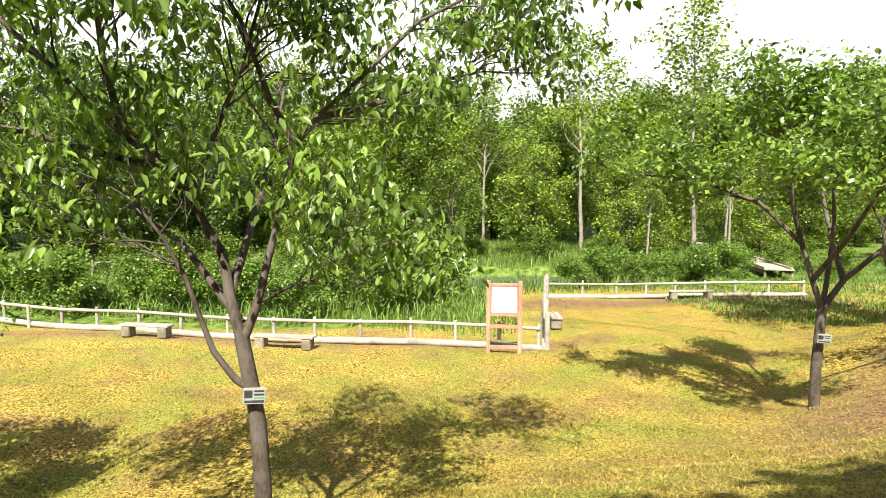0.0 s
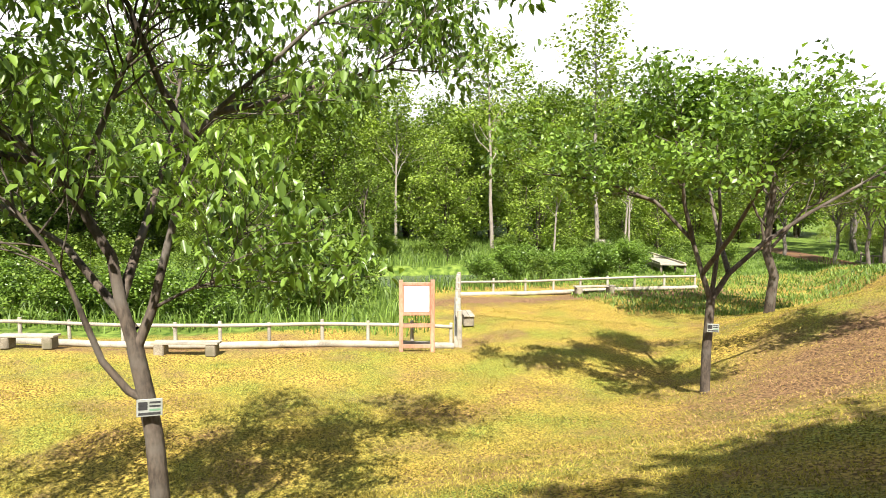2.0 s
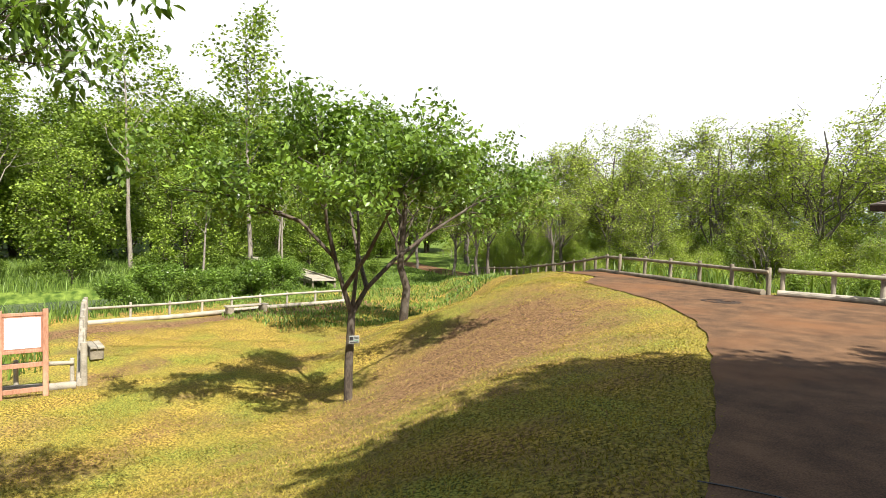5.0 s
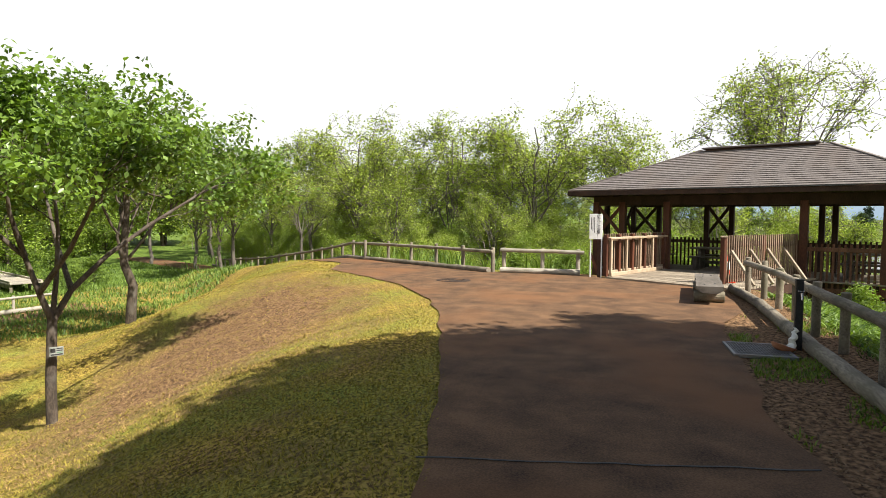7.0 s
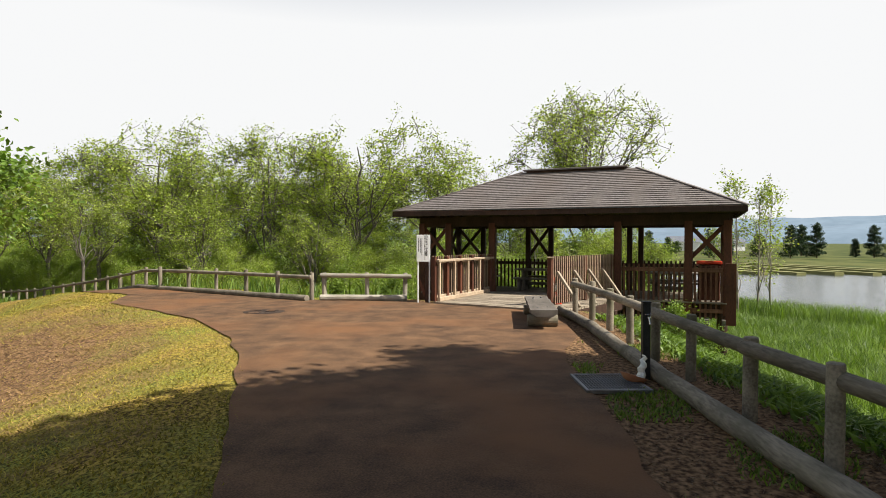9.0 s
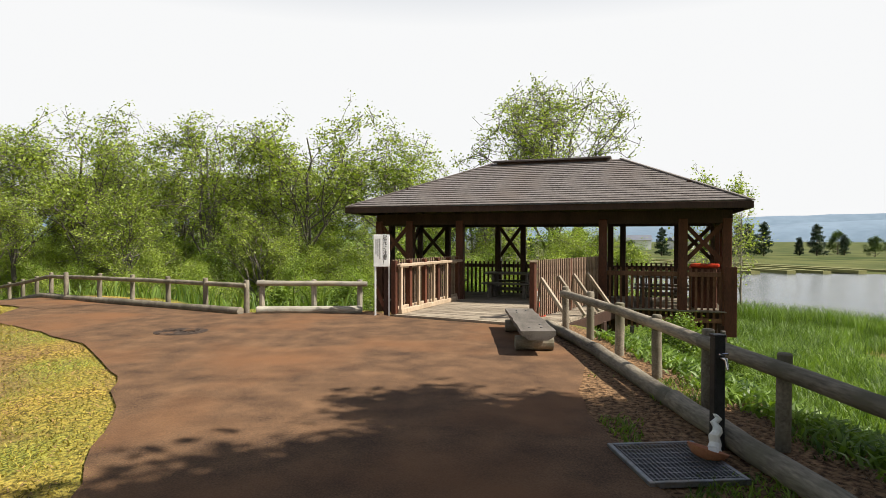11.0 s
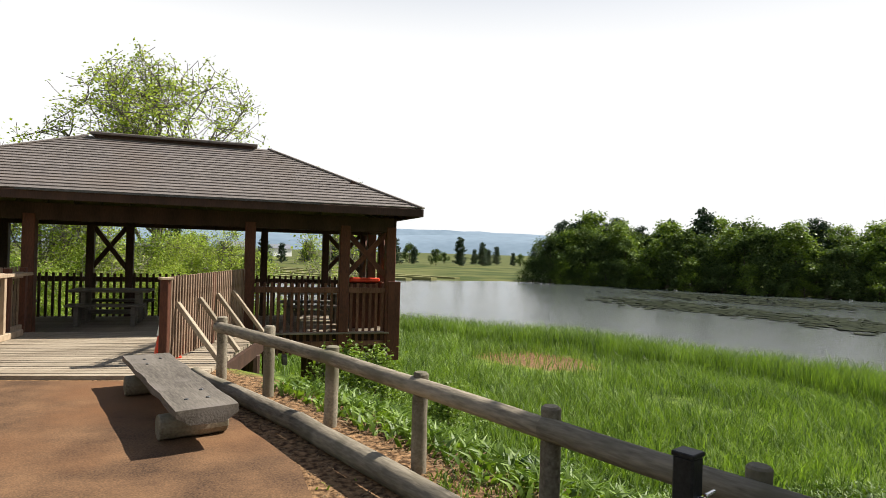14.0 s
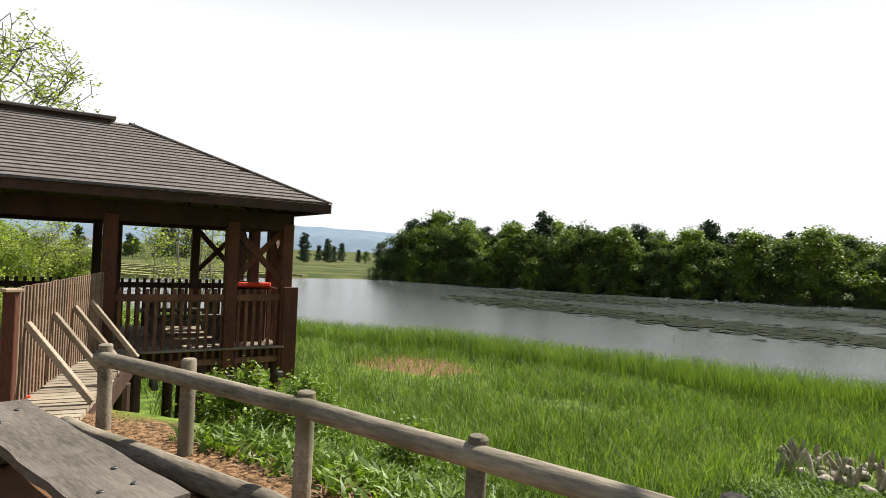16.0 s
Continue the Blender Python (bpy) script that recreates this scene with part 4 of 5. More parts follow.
cover = thing("manhole_cover", pose(15.55, 3.66, 0.024), "round cast-iron manhole cover set in the path", "manhole cover")
part("frame", tube((0, 0, -0.03), (0, 0, 0.008), 0.43, 0.43, 40, 0, 1, 0.003), CAST_IRON, cover)
part("lid", tube((0, 0, -0.02), (0, 0, 0.014), 0.375, 0.375, 40, 0, 1, 0.003), CAST_IRON, cover)
for k in range(8):
    a = k * math.pi / 8
    part("rib", box((0.6, 0.02, 0.006), pose(0, 0, 0.017, 0, 0, math.degrees(a))), CAST_IRON, cover)

# ---- the lower lawn ----
Z0 = -2.5
low = [(-13.4, 25.4), (-12.0, 23.6), (-10.6, 22.0), (-9.3, 20.8), (-8.1, 20.3), (-6.9, 19.85), (-5.5, 19.3), (-4.15, 18.8), (-2.7, 18.25), (-1.3, 17.75), (-0.1, 17.3), (1.2, 16.85), (2.6, 16.35), (3.8, 16.0), (5.0, 15.75), (6.1, 15.6)]
log_fence("log_fence", on_ground(low), 0.72, "bleached log fence curving round the lawn above the pond", LOG_PALE, 0.05, 0.05, 0.095, 0.14, side=-1, group="pond fences")
log_fence("log_fence", on_ground([(6.35, 15.6), (6.95, 17.4), (7.6, 19.3), (8.25, 21.2), (8.85, 22.9), (9.4, 24.4)]), 1.05, "log fence with a tall end post running off to the pond", LOG_PALE, 0.075, 0.06, 0.11, 0.05, side=1, group="pond fences")
log_fence("log_fence", on_ground([(9.4, 24.45), (11.0, 24.38), (12.5, 24.25), (13.8, 24.05), (15.1, 23.9), (16.4, 23.7), (17.7, 23.5), (19.3, 23.45), (21.0, 23.4)]), 0.72, "bleached log fence along the pond edge", LOG_PALE, 0.05, 0.05, 0.095, 0.14, side=-1, group="pond fences")
log_fence("log_fence", on_ground([(-26 + 2.0 * i, 29.2 + 0.55 * i) for i in range(12)]), 1.0, "grey log fence in the shade of the wood", LOG, 0.06, 0.05, 0.08, 0.14, side=1, group="pond fences")
log_fence("log_fence", [(x, y, ground_at(x, y)) for x, y in [(-6 + 2.2 * i, 66 + 0.6 * i) for i in range(22)]], 1.1, "far log fence along the bank beneath the trees", LOG_PALE, 0.08, 0.08, 0.1, 0.14, side=1, group="pond fences")


def plank_bench(m, label, lx=1.55):
    b = thing("plank_bench", m, label, "bench", "lawn benches")
    for s in (-1, 1):
        part("seat_plank", box((lx, 0.165, 0.06), pose(0, s * 0.09, 0.35), 0.01), LOG_PALE, b)
        part("support_block", box((0.27, 0.34, 0.32), pose(s * (lx / 2 - 0.2), 0, 0.16), 0.03), LOG, b)
    return b


def bench_at(x, y, turn, label, lx=1.55):
    return plank_bench(pose(x, y, ground_at(x, y), 0, 0, turn), label, lx)


bench_at(-4.95, 18.15, -18, "low plank bench on log blocks beside the pond fence")
bench_at(-0.9, 16.55, -18, "low plank bench on log blocks beside the pond fence", 1.75)
bench_at(7.45, 18.0, 78, "small plank bench on the dry lawn beside the tall end post", 1.0)
bench_at(15.4, 23.2, -8, "low plank bench on log blocks at the pond edge", 1.9)

bz = ground_at(4.95, 15.0)
notice = thing("notice_board", pose(4.95, 15.05, bz, 0, 0, -14), "red-stained timber notice board with a bleached white sheet", "notice board")
for s in (-1, 1):
    part("post", box((0.11, 0.1, 2.3), pose(s * 0.42, 0, 0.8), 0.008), BOARD_RED, notice)
for z, hh in ((1.85, 0.07), (1.03, 0.07), (0.72, 0.1), (0.16, 0.1)):
    part("crossbar", box((0.73, 0.06, hh), pose(0, 0, z), 0.006), BOARD_RED, notice)
part("panel", box((0.73, 0.03, 0.75), pose(0, 0.0, 1.44), 0.004), BOARD_RED, notice)
part("sheet", box((0.66, 0.008, 0.68), pose(0, -0.022, 1.44), 0.002), PAPER, notice, "sun-bleached white sheet")


# ---- trees ----
def grow(rng, start, way, length, radius, level, out, top_level, bend=0.25, lift=0.05, kids=(4, 4, 4), angle=(0.5, 0.9), shrink=0.62):
    """A limb as a wandering, tapering line, with its side branches; every limb goes into out as (points, radii, level)."""
    n = {0: 7, 1: 7, 2: 5, 3: 3}.get(level, 3)
    pts, rads = [np.array(start, float)], [radius]
    d = np.array(way, float)
    d /= np.linalg.norm(d)
    for i in range(n):
        d = d + rng.normal(0, bend, 3) * (0.35 if level == 0 else 0.8) + np.array([0, 0, lift])
        if level:
            d[2] = max(d[2], -0.08)
        d /= np.linalg.norm(d)
        pts.append(pts[-1] + d * length / n)
        rads.append(radius * (1 - 0.78 * (i + 1) / n))
    out.append((np.array(pts), np.array(rads), level))
    if level >= top_level:
        return
    count = kids[min(level, len(kids) - 1)]
    for k in range(count):
        f = rng.uniform(0.3, 1.0) if level else rng.uniform(0.5, 1.0)
        i = min(int(f * n), n - 1)
        p = pts[i] + (pts[i + 1] - pts[i]) * (f * n - i)
        axis = pts[i + 1] - pts[i]
        axis /= np.linalg.norm(axis)
        side = np.cross(axis, rng.normal(0, 1, 3))
        side /= np.linalg.norm(side) + 1e-9
        a = rng.uniform(*angle)
        turn_to = axis * math.cos(a) + side * math.sin(a)
        turn_to[2] = max(turn_to[2], -0.12)
        grow(rng, p, turn_to, length * shrink * rng.uniform(0.7, 1.15), max(rads[i] * 0.6, 0.004), level + 1, out, top_level, bend, lift, kids, angle, shrink)


def limbs_mesh(name, limbs, mat, thin=0.0):
    verts, faces = [], []
    for pts, rads, level in limbs:
        k = (9, 6, 4, 3)[min(level, 3)]
        base = len(verts)
        for i, (p, r) in enumerate(zip(pts, rads)):
            d = pts[min(i + 1, len(pts) - 1)] - pts[max(i - 1, 0)]
            d = d / (np.linalg.norm(d) + 1e-9)
            s = np.cross(d, (0.31, 0.92, 0.17))
            s /= np.linalg.norm(s) + 1e-9
            u = np.cross(d, s)
            for j in range(k):
                t = 2 * math.pi * j / k
                verts.append(p + (s * math.cos(t) + u * math.sin(t)) * max(r, thin))
        for i in range(len(pts) - 1):
            for j in range(k):
                faces.append((base + i * k + j, base + i * k + (j + 1) % k, base + (i + 1) * k + (j + 1) % k, base + (i + 1) * k + j))
    return smooth(mesh_np(name, np.array(verts), np.array(faces), mat))


def leaf_cloud(rng, limbs, count, size, spread, droop=0.5, level=2, wide=0.42, detailed=False):
    """Leaves strewn about the twigs: each a folded blade that hangs by droop."""
    ends = np.concatenate([p[len(p) // 3:] for p, r, lv in limbs if lv >= level])
    at = ends[rng.integers(0, len(ends), count)] + rng.normal(0, spread, (count, 3)) * np.array([1, 1, 0.8])
    d = rng.normal(0, 1, (count, 3))
    d[:, 2] = d[:, 2] * 0.5 - droop
    d /= np.linalg.norm(d, axis=1, keepdims=True)
    s = np.cross(d, rng.normal(0, 0.45, (count, 3)) + np.array([0, 0, 1.0]))
    s /= np.linalg.norm(s, axis=1, keepdims=True) + 1e-9
    u = np.cross(s, d)
    L = (size * rng.uniform(0.6, 1.25, count))[:, None]
    W = L * wide
    if detailed:
        rows = [at, at + d * L * 0.3 + s * W * 0.85 + u * W * 0.25, at + d * L * 0.68 + s * W * 0.6 + u * W * 0.12, at + d * L - u * L * 0.12,
                at + d * L * 0.68 - s * W * 0.6 + u * W * 0.12, at + d * L * 0.3 - s * W * 0.85 + u * W * 0.25]
        v = np.stack(rows, 1).reshape(-1, 3)
        b = np.arange(count)[:, None] * 6
        return v, np.concatenate([b + [0, 1, 2, 3], b + [0, 3, 4, 5]])
    v = np.stack([at, at + d * L * 0.45 + s * W + u * W * 0.3, at + d * L, at + d * L * 0.45 - s * W + u * W * 0.3], 1).reshape(-1, 3)
    b = np.arange(count)[:, None] * 4
    return v, np.concatenate([b + [0, 1, 2], b + [0, 2, 3]])


def tree_meshes(seed, height, fork, radius, limbs_n, spread_angle, leaves, size, spread, bark, leaf, droop=0.4, levels=3, kids=(4, 4, 4), lift=0.05, main=None, wide=0.42, limb_len=0.6, detailed=False, thin=0.0, shrink=0.62, level=2):
    rng = np.random.default_rng(seed)
    limbs = []
    if main:
        for pts, r0, r1 in main:
            pts = np.array(pts, float)
            limbs.append((pts, np.linspace(r0, r1, len(pts)), 0 if r0 >= radius else 1))
            if r0 < radius:
                for k in range(kids[0]):
                    f = rng.uniform(0.52, 1.0) * (len(pts) - 1)
                    i = min(int(f), len(pts) - 2)
                    p = pts[i] + (pts[i + 1] - pts[i]) * (f - i)
                    ax = pts[i + 1] - pts[i]
                    ax = ax / np.linalg.norm(ax)
                    sd = np.cross(ax, rng.normal(0, 1, 3))
                    sd /= np.linalg.norm(sd)
                    a = rng.uniform(0.5, 1.1)
                    sd = ax * math.cos(a) + sd * math.sin(a)
                    sd[2] = max(sd[2], 0.12)
                    grow(rng, p, sd, height * limb_len * rng.uniform(0.5, 0.9), r1 * 0.8, 1, limbs, levels, 0.25, lift, kids, shrink=shrink)
    else:
        trunk = [np.zeros(3)]
        lean = rng.normal(0, 0.03, 2)
        for i in range(8):
            trunk.append(trunk[-1] + np.array([lean[0] + rng.normal(0, 0.02), lean[1] + rng.normal(0, 0.02), 1]) * height * 0.85 / 8)
        trunk = np.array(trunk)
        trunk[0, 2] -= 0.3
        limbs.append((trunk, np.linspace(radius * 1.15, radius * 0.15, 9), 0))
        for k in range(limbs_n):
            f = fork + (0.97 - fork) * (k + rng.uniform(0, 0.8)) / limbs_n
            p = trunk[0] * 0 + np.array([np.interp(f * 0.85 * height, trunk[:, 2], trunk[:, 0]), np.interp(f * 0.85 * height, trunk[:, 2], trunk[:, 1]), f * 0.85 * height])
            t = k * 2.4 + rng.uniform(-0.5, 0.5)
            a = spread_angle * (1.15 - 0.55 * f)
            ln = height * limb_len * (1.1 - 0.65 * f) * rng.uniform(0.8, 1.15)
            grow(rng, p, (math.cos(t) * math.sin(a), math.sin(t) * math.sin(a), math.cos(a)), ln, radius * 0.5 * (1.15 - f), 1, limbs, levels, 0.25, lift, kids, shrink=shrink)
    v, f = leaf_cloud(rng, limbs, leaves, size, spread, droop, level, wide, detailed)
    return limbs_mesh("trunk", limbs, bark, thin), mesh_np("crown", v, f, leaf)


def dome_meshes(seed, height, width, radius, boughs, leaves, size, spread, bark, leaf, base=0.3, droop=0.3, wide=0.42, thin=0.0, sub=7, twigs=4, low_way=-0.45):
    """A tree whose boughs fan out to an uneven round crown."""
    rng = np.random.default_rng(seed)
    low, half = height * base, height * (1 - base) / 2
    mid = np.array([0, 0, low + half])
    ph = rng.uniform(0, 6.28, 4)

    def hull(d, f):
        a, b = math.atan2(d[1], d[0]), math.asin(np.clip(d[2], -1, 1))
        k = 1 + 0.13 * math.sin(3 * a + ph[0]) * math.cos(2 * b + ph[1]) + 0.10 * math.sin(5 * a + ph[2] + 3 * b)
        return mid + d * np.array([width / 2, width / 2, half]) * f * k

    def way(n_low=-0.45):
        d = rng.normal(0, 1, 3)
        d /= np.linalg.norm(d)
        return d if d[2] > n_low else way(n_low)

    def arch(a, b, rise, n, wander=0.035):
        f = np.linspace(0, 1, n + 1)[:, None]
        p = a + (b - a) * f + np.array([0, 0, 1.0]) * rise * np.sin(f * math.pi)
        p[1:-1] += rng.normal(0, wander, (n - 1, 3)) * np.linalg.norm(b - a)
        return p

    top = mid + np.array([rng.normal(0, 0.05) * width, rng.normal(0, 0.05) * width, half * 0.55])
    trunk = arch(np.array([0, 0, -0.3]), top, 0, 9, 0.008)
    limbs = [(trunk, np.linspace(radius * 1.15, radius * 0.2, 10), 0)]
    for k in range(boughs):
        i = int(rng.integers(1 if base < 0.2 else 3, 9))
        d = way(low_way)
        end = hull(d, rng.uniform(0.72, 0.98))
        bough = arch(trunk[i], end, 0.10 * np.linalg.norm(end - trunk[i]), 7)
        r0 = radius * 0.42 * (1.1 - i / 10)
        limbs.append((bough, np.linspace(r0, r0 * 0.2, 8), 1))
        for _ in range(sub):
            j = int(rng.integers(2, 8))
            e2 = d + rng.normal(0, 0.33, 3)
            e2 /= np.linalg.norm(e2)
            tip = hull(e2, rng.uniform(0.6, 1.0))
            tip = bough[j] + (tip - bough[j]) * min(1, 0.24 * width / (np.linalg.norm(tip - bough[j]) + 1e-6))
            br = arch(bough[j], tip, 0.05 * width * rng.uniform(0, 0.6), 4)
            limbs.append((br, np.linspace(r0 * 0.35, r0 * 0.1, 5), 2))
            for _ in range(twigs):
                q = br[int(rng.integers(1, 5))]
                limbs.append((arch(q, q + way(-0.3) * width * rng.uniform(0.03, 0.085), 0.01, 2), np.full(3, r0 * 0.09), 3))
    v, f = leaf_cloud(rng, limbs, leaves, size, spread, droop, 2, wide)
    return limbs_mesh("trunk", limbs, bark, thin), mesh_np("crown", v, f, leaf)


def plant_tree(name, meshes, m, label, group=""):
    root = thing(name, m, label, "tree", group)
    put("trunk", meshes[0], root)
    put("crown", meshes[1], root)
    return root


def stand(name, meshes, x, y, scale, label, group="", turn=None, sink=0.15):
    turn = random.uniform(0, 360) if turn is None else turn
    return plant_tree(name, meshes, pose(x, y, ground_at(x, y) - sink, 0, 0, turn) @ Matrix.Diagonal((scale, scale, scale * random.uniform(0.93, 1.08), 1)), label, group)


# the cherry tree with the label plate
CHX, CHY = -0.06, 5.25
az = ground_at(CHX, CHY)


def limb(*pts):
    """Limb points given in the world, taken to the foot of the tree."""
    return [(x - CHX, y - CHY, z - az) for x, y, z in pts]


cherry = tree_meshes(3, 4.6, 0.4, 0.08, 0, 0, 13500, 0.118, 0.10, BARK, LEAF_CHERRY, level=2, droop=1.2, wide=0.27, kids=(9, 5, 3), lift=0.05, detailed=True, limb_len=0.33, main=[
    (limb((-0.03, 5.25, -1.9), (-0.04, 5.25, -1.0), (-0.07, 5.25, -0.45), (-0.12, 5.25, -0.1), (-0.2, 5.25, 0.36)), 0.086, 0.068),
    (limb((-0.2, 5.25, 0.33), (-0.3, 5.27, 0.75), (-0.36, 5.3, 1.13), (-0.55, 5.3, 1.49), (-0.78, 5.25, 1.89), (-1.1, 5.15, 2.15), (-1.6, 5.0, 2.7), (-2.1, 4.9, 3.2)), 0.060, 0.018),
    (limb((-0.19, 5.25, 0.33), (-0.06, 5.25, 0.66), (0.02, 5.25, 0.98), (0.15, 5.25, 1.49), (0.29, 5.25, 2.1), (0.49, 5.2, 2.36), (0.9, 5.15, 2.73), (1.4, 5.0, 3.2), (2.0, 4.9, 3.5)), 0.047, 0.011),
    (limb((-0.12, 5.25, -0.12), (-0.26, 5.24, -0.02), (-0.44, 5.2, 0.26), (-0.53, 5.15, 0.57), (-0.64, 5.1, 0.95), (-0.8, 5.05, 1.3), (-1.0, 5.0, 1.6)), 0.040, 0.012),
    (limb((-0.3, 5.27, 0.75), (-0.15, 5.7, 1.4), (0.0, 6.2, 2.1), (0.1, 6.6, 2.9)), 0.05, 0.015),
    (limb((-0.6, 5.3, 1.55), (-0.5, 5.2, 1.9), (-0.32, 5.1, 2.3), (-0.1, 5.0, 2.8), (0.1, 4.9, 3.4)), 0.035, 0.014),
    (limb((-0.78, 5.25, 1.89), (-1.3, 5.4, 2.0), (-2.0, 5.5, 2.2), (-2.9, 5.6, 2.4)), 0.042, 0.014),
    (limb((-0.2, 5.27, 0.5), (-0.8, 5.7, 1.2), (-1.5, 6.2, 1.6), (-2.4, 6.6, 1.9)), 0.042, 0.014),
    (limb((0.3, 5.25, 2.12), (0.1, 5.1, 2.5), (-0.1, 4.9, 3.1), (-0.4, 4.7, 3.6)), 0.034, 0.014),
    (limb((0.49, 5.2, 2.36), (0.95, 5.4, 2.5), (1.5, 5.6, 2.75), (2.1, 5.8, 2.95)), 0.034, 0.012),
    (limb((-1.1, 5.15, 2.15), (-1.2, 5.0, 2.7), (-1.2, 4.8, 3.4)), 0.04, 0.014),
    (limb((-0.05, 5.25, 0.68), (0.25, 5.1, 0.85), (0.55, 5.0, 0.95)), 0.016, 0.008)])
cherry_tree = plant_tree("cherry_tree", cherry, pose(CHX, CHY, az), "leafy cherry tree with a forked dark trunk on the lawn", "lawn trees")


def name_plate(x, y, z, turn, tilt):
    p = thing("name_plate", pose(x, y, z, 0, tilt, turn), "small printed name plate hung on a tree trunk", "plate", "tree plates")
    part("plate", box((0.2, 0.012, 0.15), None, 0.003), PLATE, p)
    part("picture", box((0.07, 0.002, 0.07), pose(-0.05, -0.0075, 0.018)), INK, p)
    for k in range(3):
        part("text_line", box((0.085, 0.002, 0.016), pose(0.042, -0.0075, 0.045 - 0.032 * k)), INK if k < 2 else GREEN_INK, p)
    part("footer", box((0.17, 0.002, 0.022), pose(0, -0.0075, -0.05)), INK, p)
    return p


name_plate(-0.08, 5.11, -0.14, 4, 2)
name_plate(8.62, 8.33, -0.62, -30, 0)

# the two trees on the slope
tree_b = tree_meshes(11, 5.6, 0.3, 0.085, 0, 0, 17000, 0.125, 0.12, BARK, LEAF_CHERRY, level=2, droop=0.7, wide=0.3, kids=(8, 5, 3), lift=0.02, limb_len=0.30, main=[
    ([(0, 0, -0.3), (0.0, 0, 0.7), (0.04, 0, 1.4), (0.06, 0, 1.75)], 0.09, 0.075),
    ([(0.06, 0, 1.7), (-0.15, 0, 2.2), (-0.3, 0.1, 2.8), (-0.9, 0.4, 3.5), (-1.8, 0.9, 3.9), (-2.7, 1.3, 4.0)], 0.055, 0.015),
    ([(0.06, 0, 1.7), (0.35, -0.1, 2.2), (0.9, -0.3, 2.75), (1.6, -0.6, 3.3), (2.5, -1.0, 3.9), (3.1, -1.2, 4.2)], 0.064, 0.014),
    ([(0.06, 0, 1.7), (0.2, 0.05, 2.4), (0.3, 0.1, 3.2), (0.3, 0.2, 4.2), (0.2, 0.2, 5.0)], 0.05, 0.015),
    ([(-0.15, 0, 2.2), (-0.1, -0.6, 2.9), (-0.3, -1.3, 3.6), (-0.6, -1.9, 4.1)], 0.055, 0.015),
    ([(0.35, -0.1, 2.2), (0.7, 0.6, 2.9), (1.1, 1.3, 3.7), (1.3, 1.8, 4.3)], 0.055, 0.015),
    ([(-0.3, 0.1, 2.8), (-0.6, 0.0, 3.5), (-0.9, -0.3, 4.4)], 0.05, 0.015)])
plant_tree("cherry_tree", tree_b, pose(8.68, 8.55, ground_at(8.68, 8.55)), "open-crowned young cherry tree on the dry slope", "lawn trees")
tree_c = dome_meshes(17, 7.6, 8.2, 0.15, 20, 17000, 0.16, 0.16, BARK, LEAF_CHERRY, 0.27, droop=0.7, wide=0.3, sub=8)
plant_tree("cherry_tree", tree_c, pose(16.5, 14.7, ground_at(16.5, 14.7), 0, 0, 40), "dense round-crowned cherry tree on the slope", "lawn trees")
# unseen trees behind the walker shade the path; western ones added against sky light
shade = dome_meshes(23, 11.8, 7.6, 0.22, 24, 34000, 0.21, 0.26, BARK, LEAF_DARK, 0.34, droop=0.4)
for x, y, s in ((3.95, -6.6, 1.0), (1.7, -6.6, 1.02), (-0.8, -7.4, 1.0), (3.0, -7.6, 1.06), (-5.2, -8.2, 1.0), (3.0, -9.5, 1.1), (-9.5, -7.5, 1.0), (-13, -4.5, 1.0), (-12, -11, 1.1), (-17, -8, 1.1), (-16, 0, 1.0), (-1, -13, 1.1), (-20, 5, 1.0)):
    stand("shade_tree", shade, x, y, s, "tall leafy tree out of view, added to shade the path", "bank trees")
# Crown kept above the view, added for the shadow on the path.
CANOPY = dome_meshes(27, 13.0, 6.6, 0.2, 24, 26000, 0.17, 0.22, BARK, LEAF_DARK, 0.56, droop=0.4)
stand("shade_tree", CANOPY, 6.0, -8.0, 1.0, "tall leafy tree out of view, added to shade the path", "bank trees")
# Out of view; set where its shadow falls on the left lawn.
stand("lawn_tree", tree_c, -5.5, 7.0, 0.56, "leafy tree on the slope of the lawn", "lawn trees")

# ---- woods ----
WOODS = [dome_meshes(31 + k, 11.5, 8.0, 0.17, 20, 11000, 0.23, 0.34, BARK, (LEAF_WOOD, LEAF_WOOD, LEAF_BUSH)[k], -0.02, droop=0.35, low_way=-0.85) for k in range(3)]
# The woodland tree again, with the shade-coloured leaf for the left side.
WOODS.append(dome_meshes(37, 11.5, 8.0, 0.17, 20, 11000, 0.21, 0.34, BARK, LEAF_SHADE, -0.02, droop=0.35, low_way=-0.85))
TALL = [tree_meshes(41 + k, 17, 0.42, 0.14, 15, 0.75, 2600, 0.26, 0.40, BARK_PALE, LEAF_WOOD, droop=0.3, kids=(4, 3, 2), limb_len=0.22, levels=3) for k in range(2)]
SPRING = [dome_meshes(51 + k, 10.8, 8.4, 0.15, 22, 11000, 0.14, 0.17, BARK_GREY, LEAF_SPRING, 0.22, droop=0.25, thin=0.012, sub=8) for k in range(3)]
SLIM = tree_meshes(61, 7.5, 0.12, 0.055, 12, 0.5, 900, 0.13, 0.22, BARK_PALE, LEAF_SPRING, droop=0.2, kids=(4, 3, 2), limb_len=0.30, thin=0.008)
FARWOOD = [tree_meshes(71 + k, 9.5, 0.06, 0.2, 15, 1.15, 5200, 0.40, 0.50, BARK, (LEAF_FAR, LEAF_FAR, LEAF_BUSH)[k], droop=0.3, kids=(4, 3, 2), limb_len=0.40) for k in range(3)]
CEDAR = tree_meshes(81, 12, 0.08, 0.2, 34, 1.5, 5200, 0.40, 0.28, BARK, LEAF_CEDAR, droop=0.6, kids=(3, 2, 2), limb_len=0.20, lift=-0.03, levels=2, level=1)
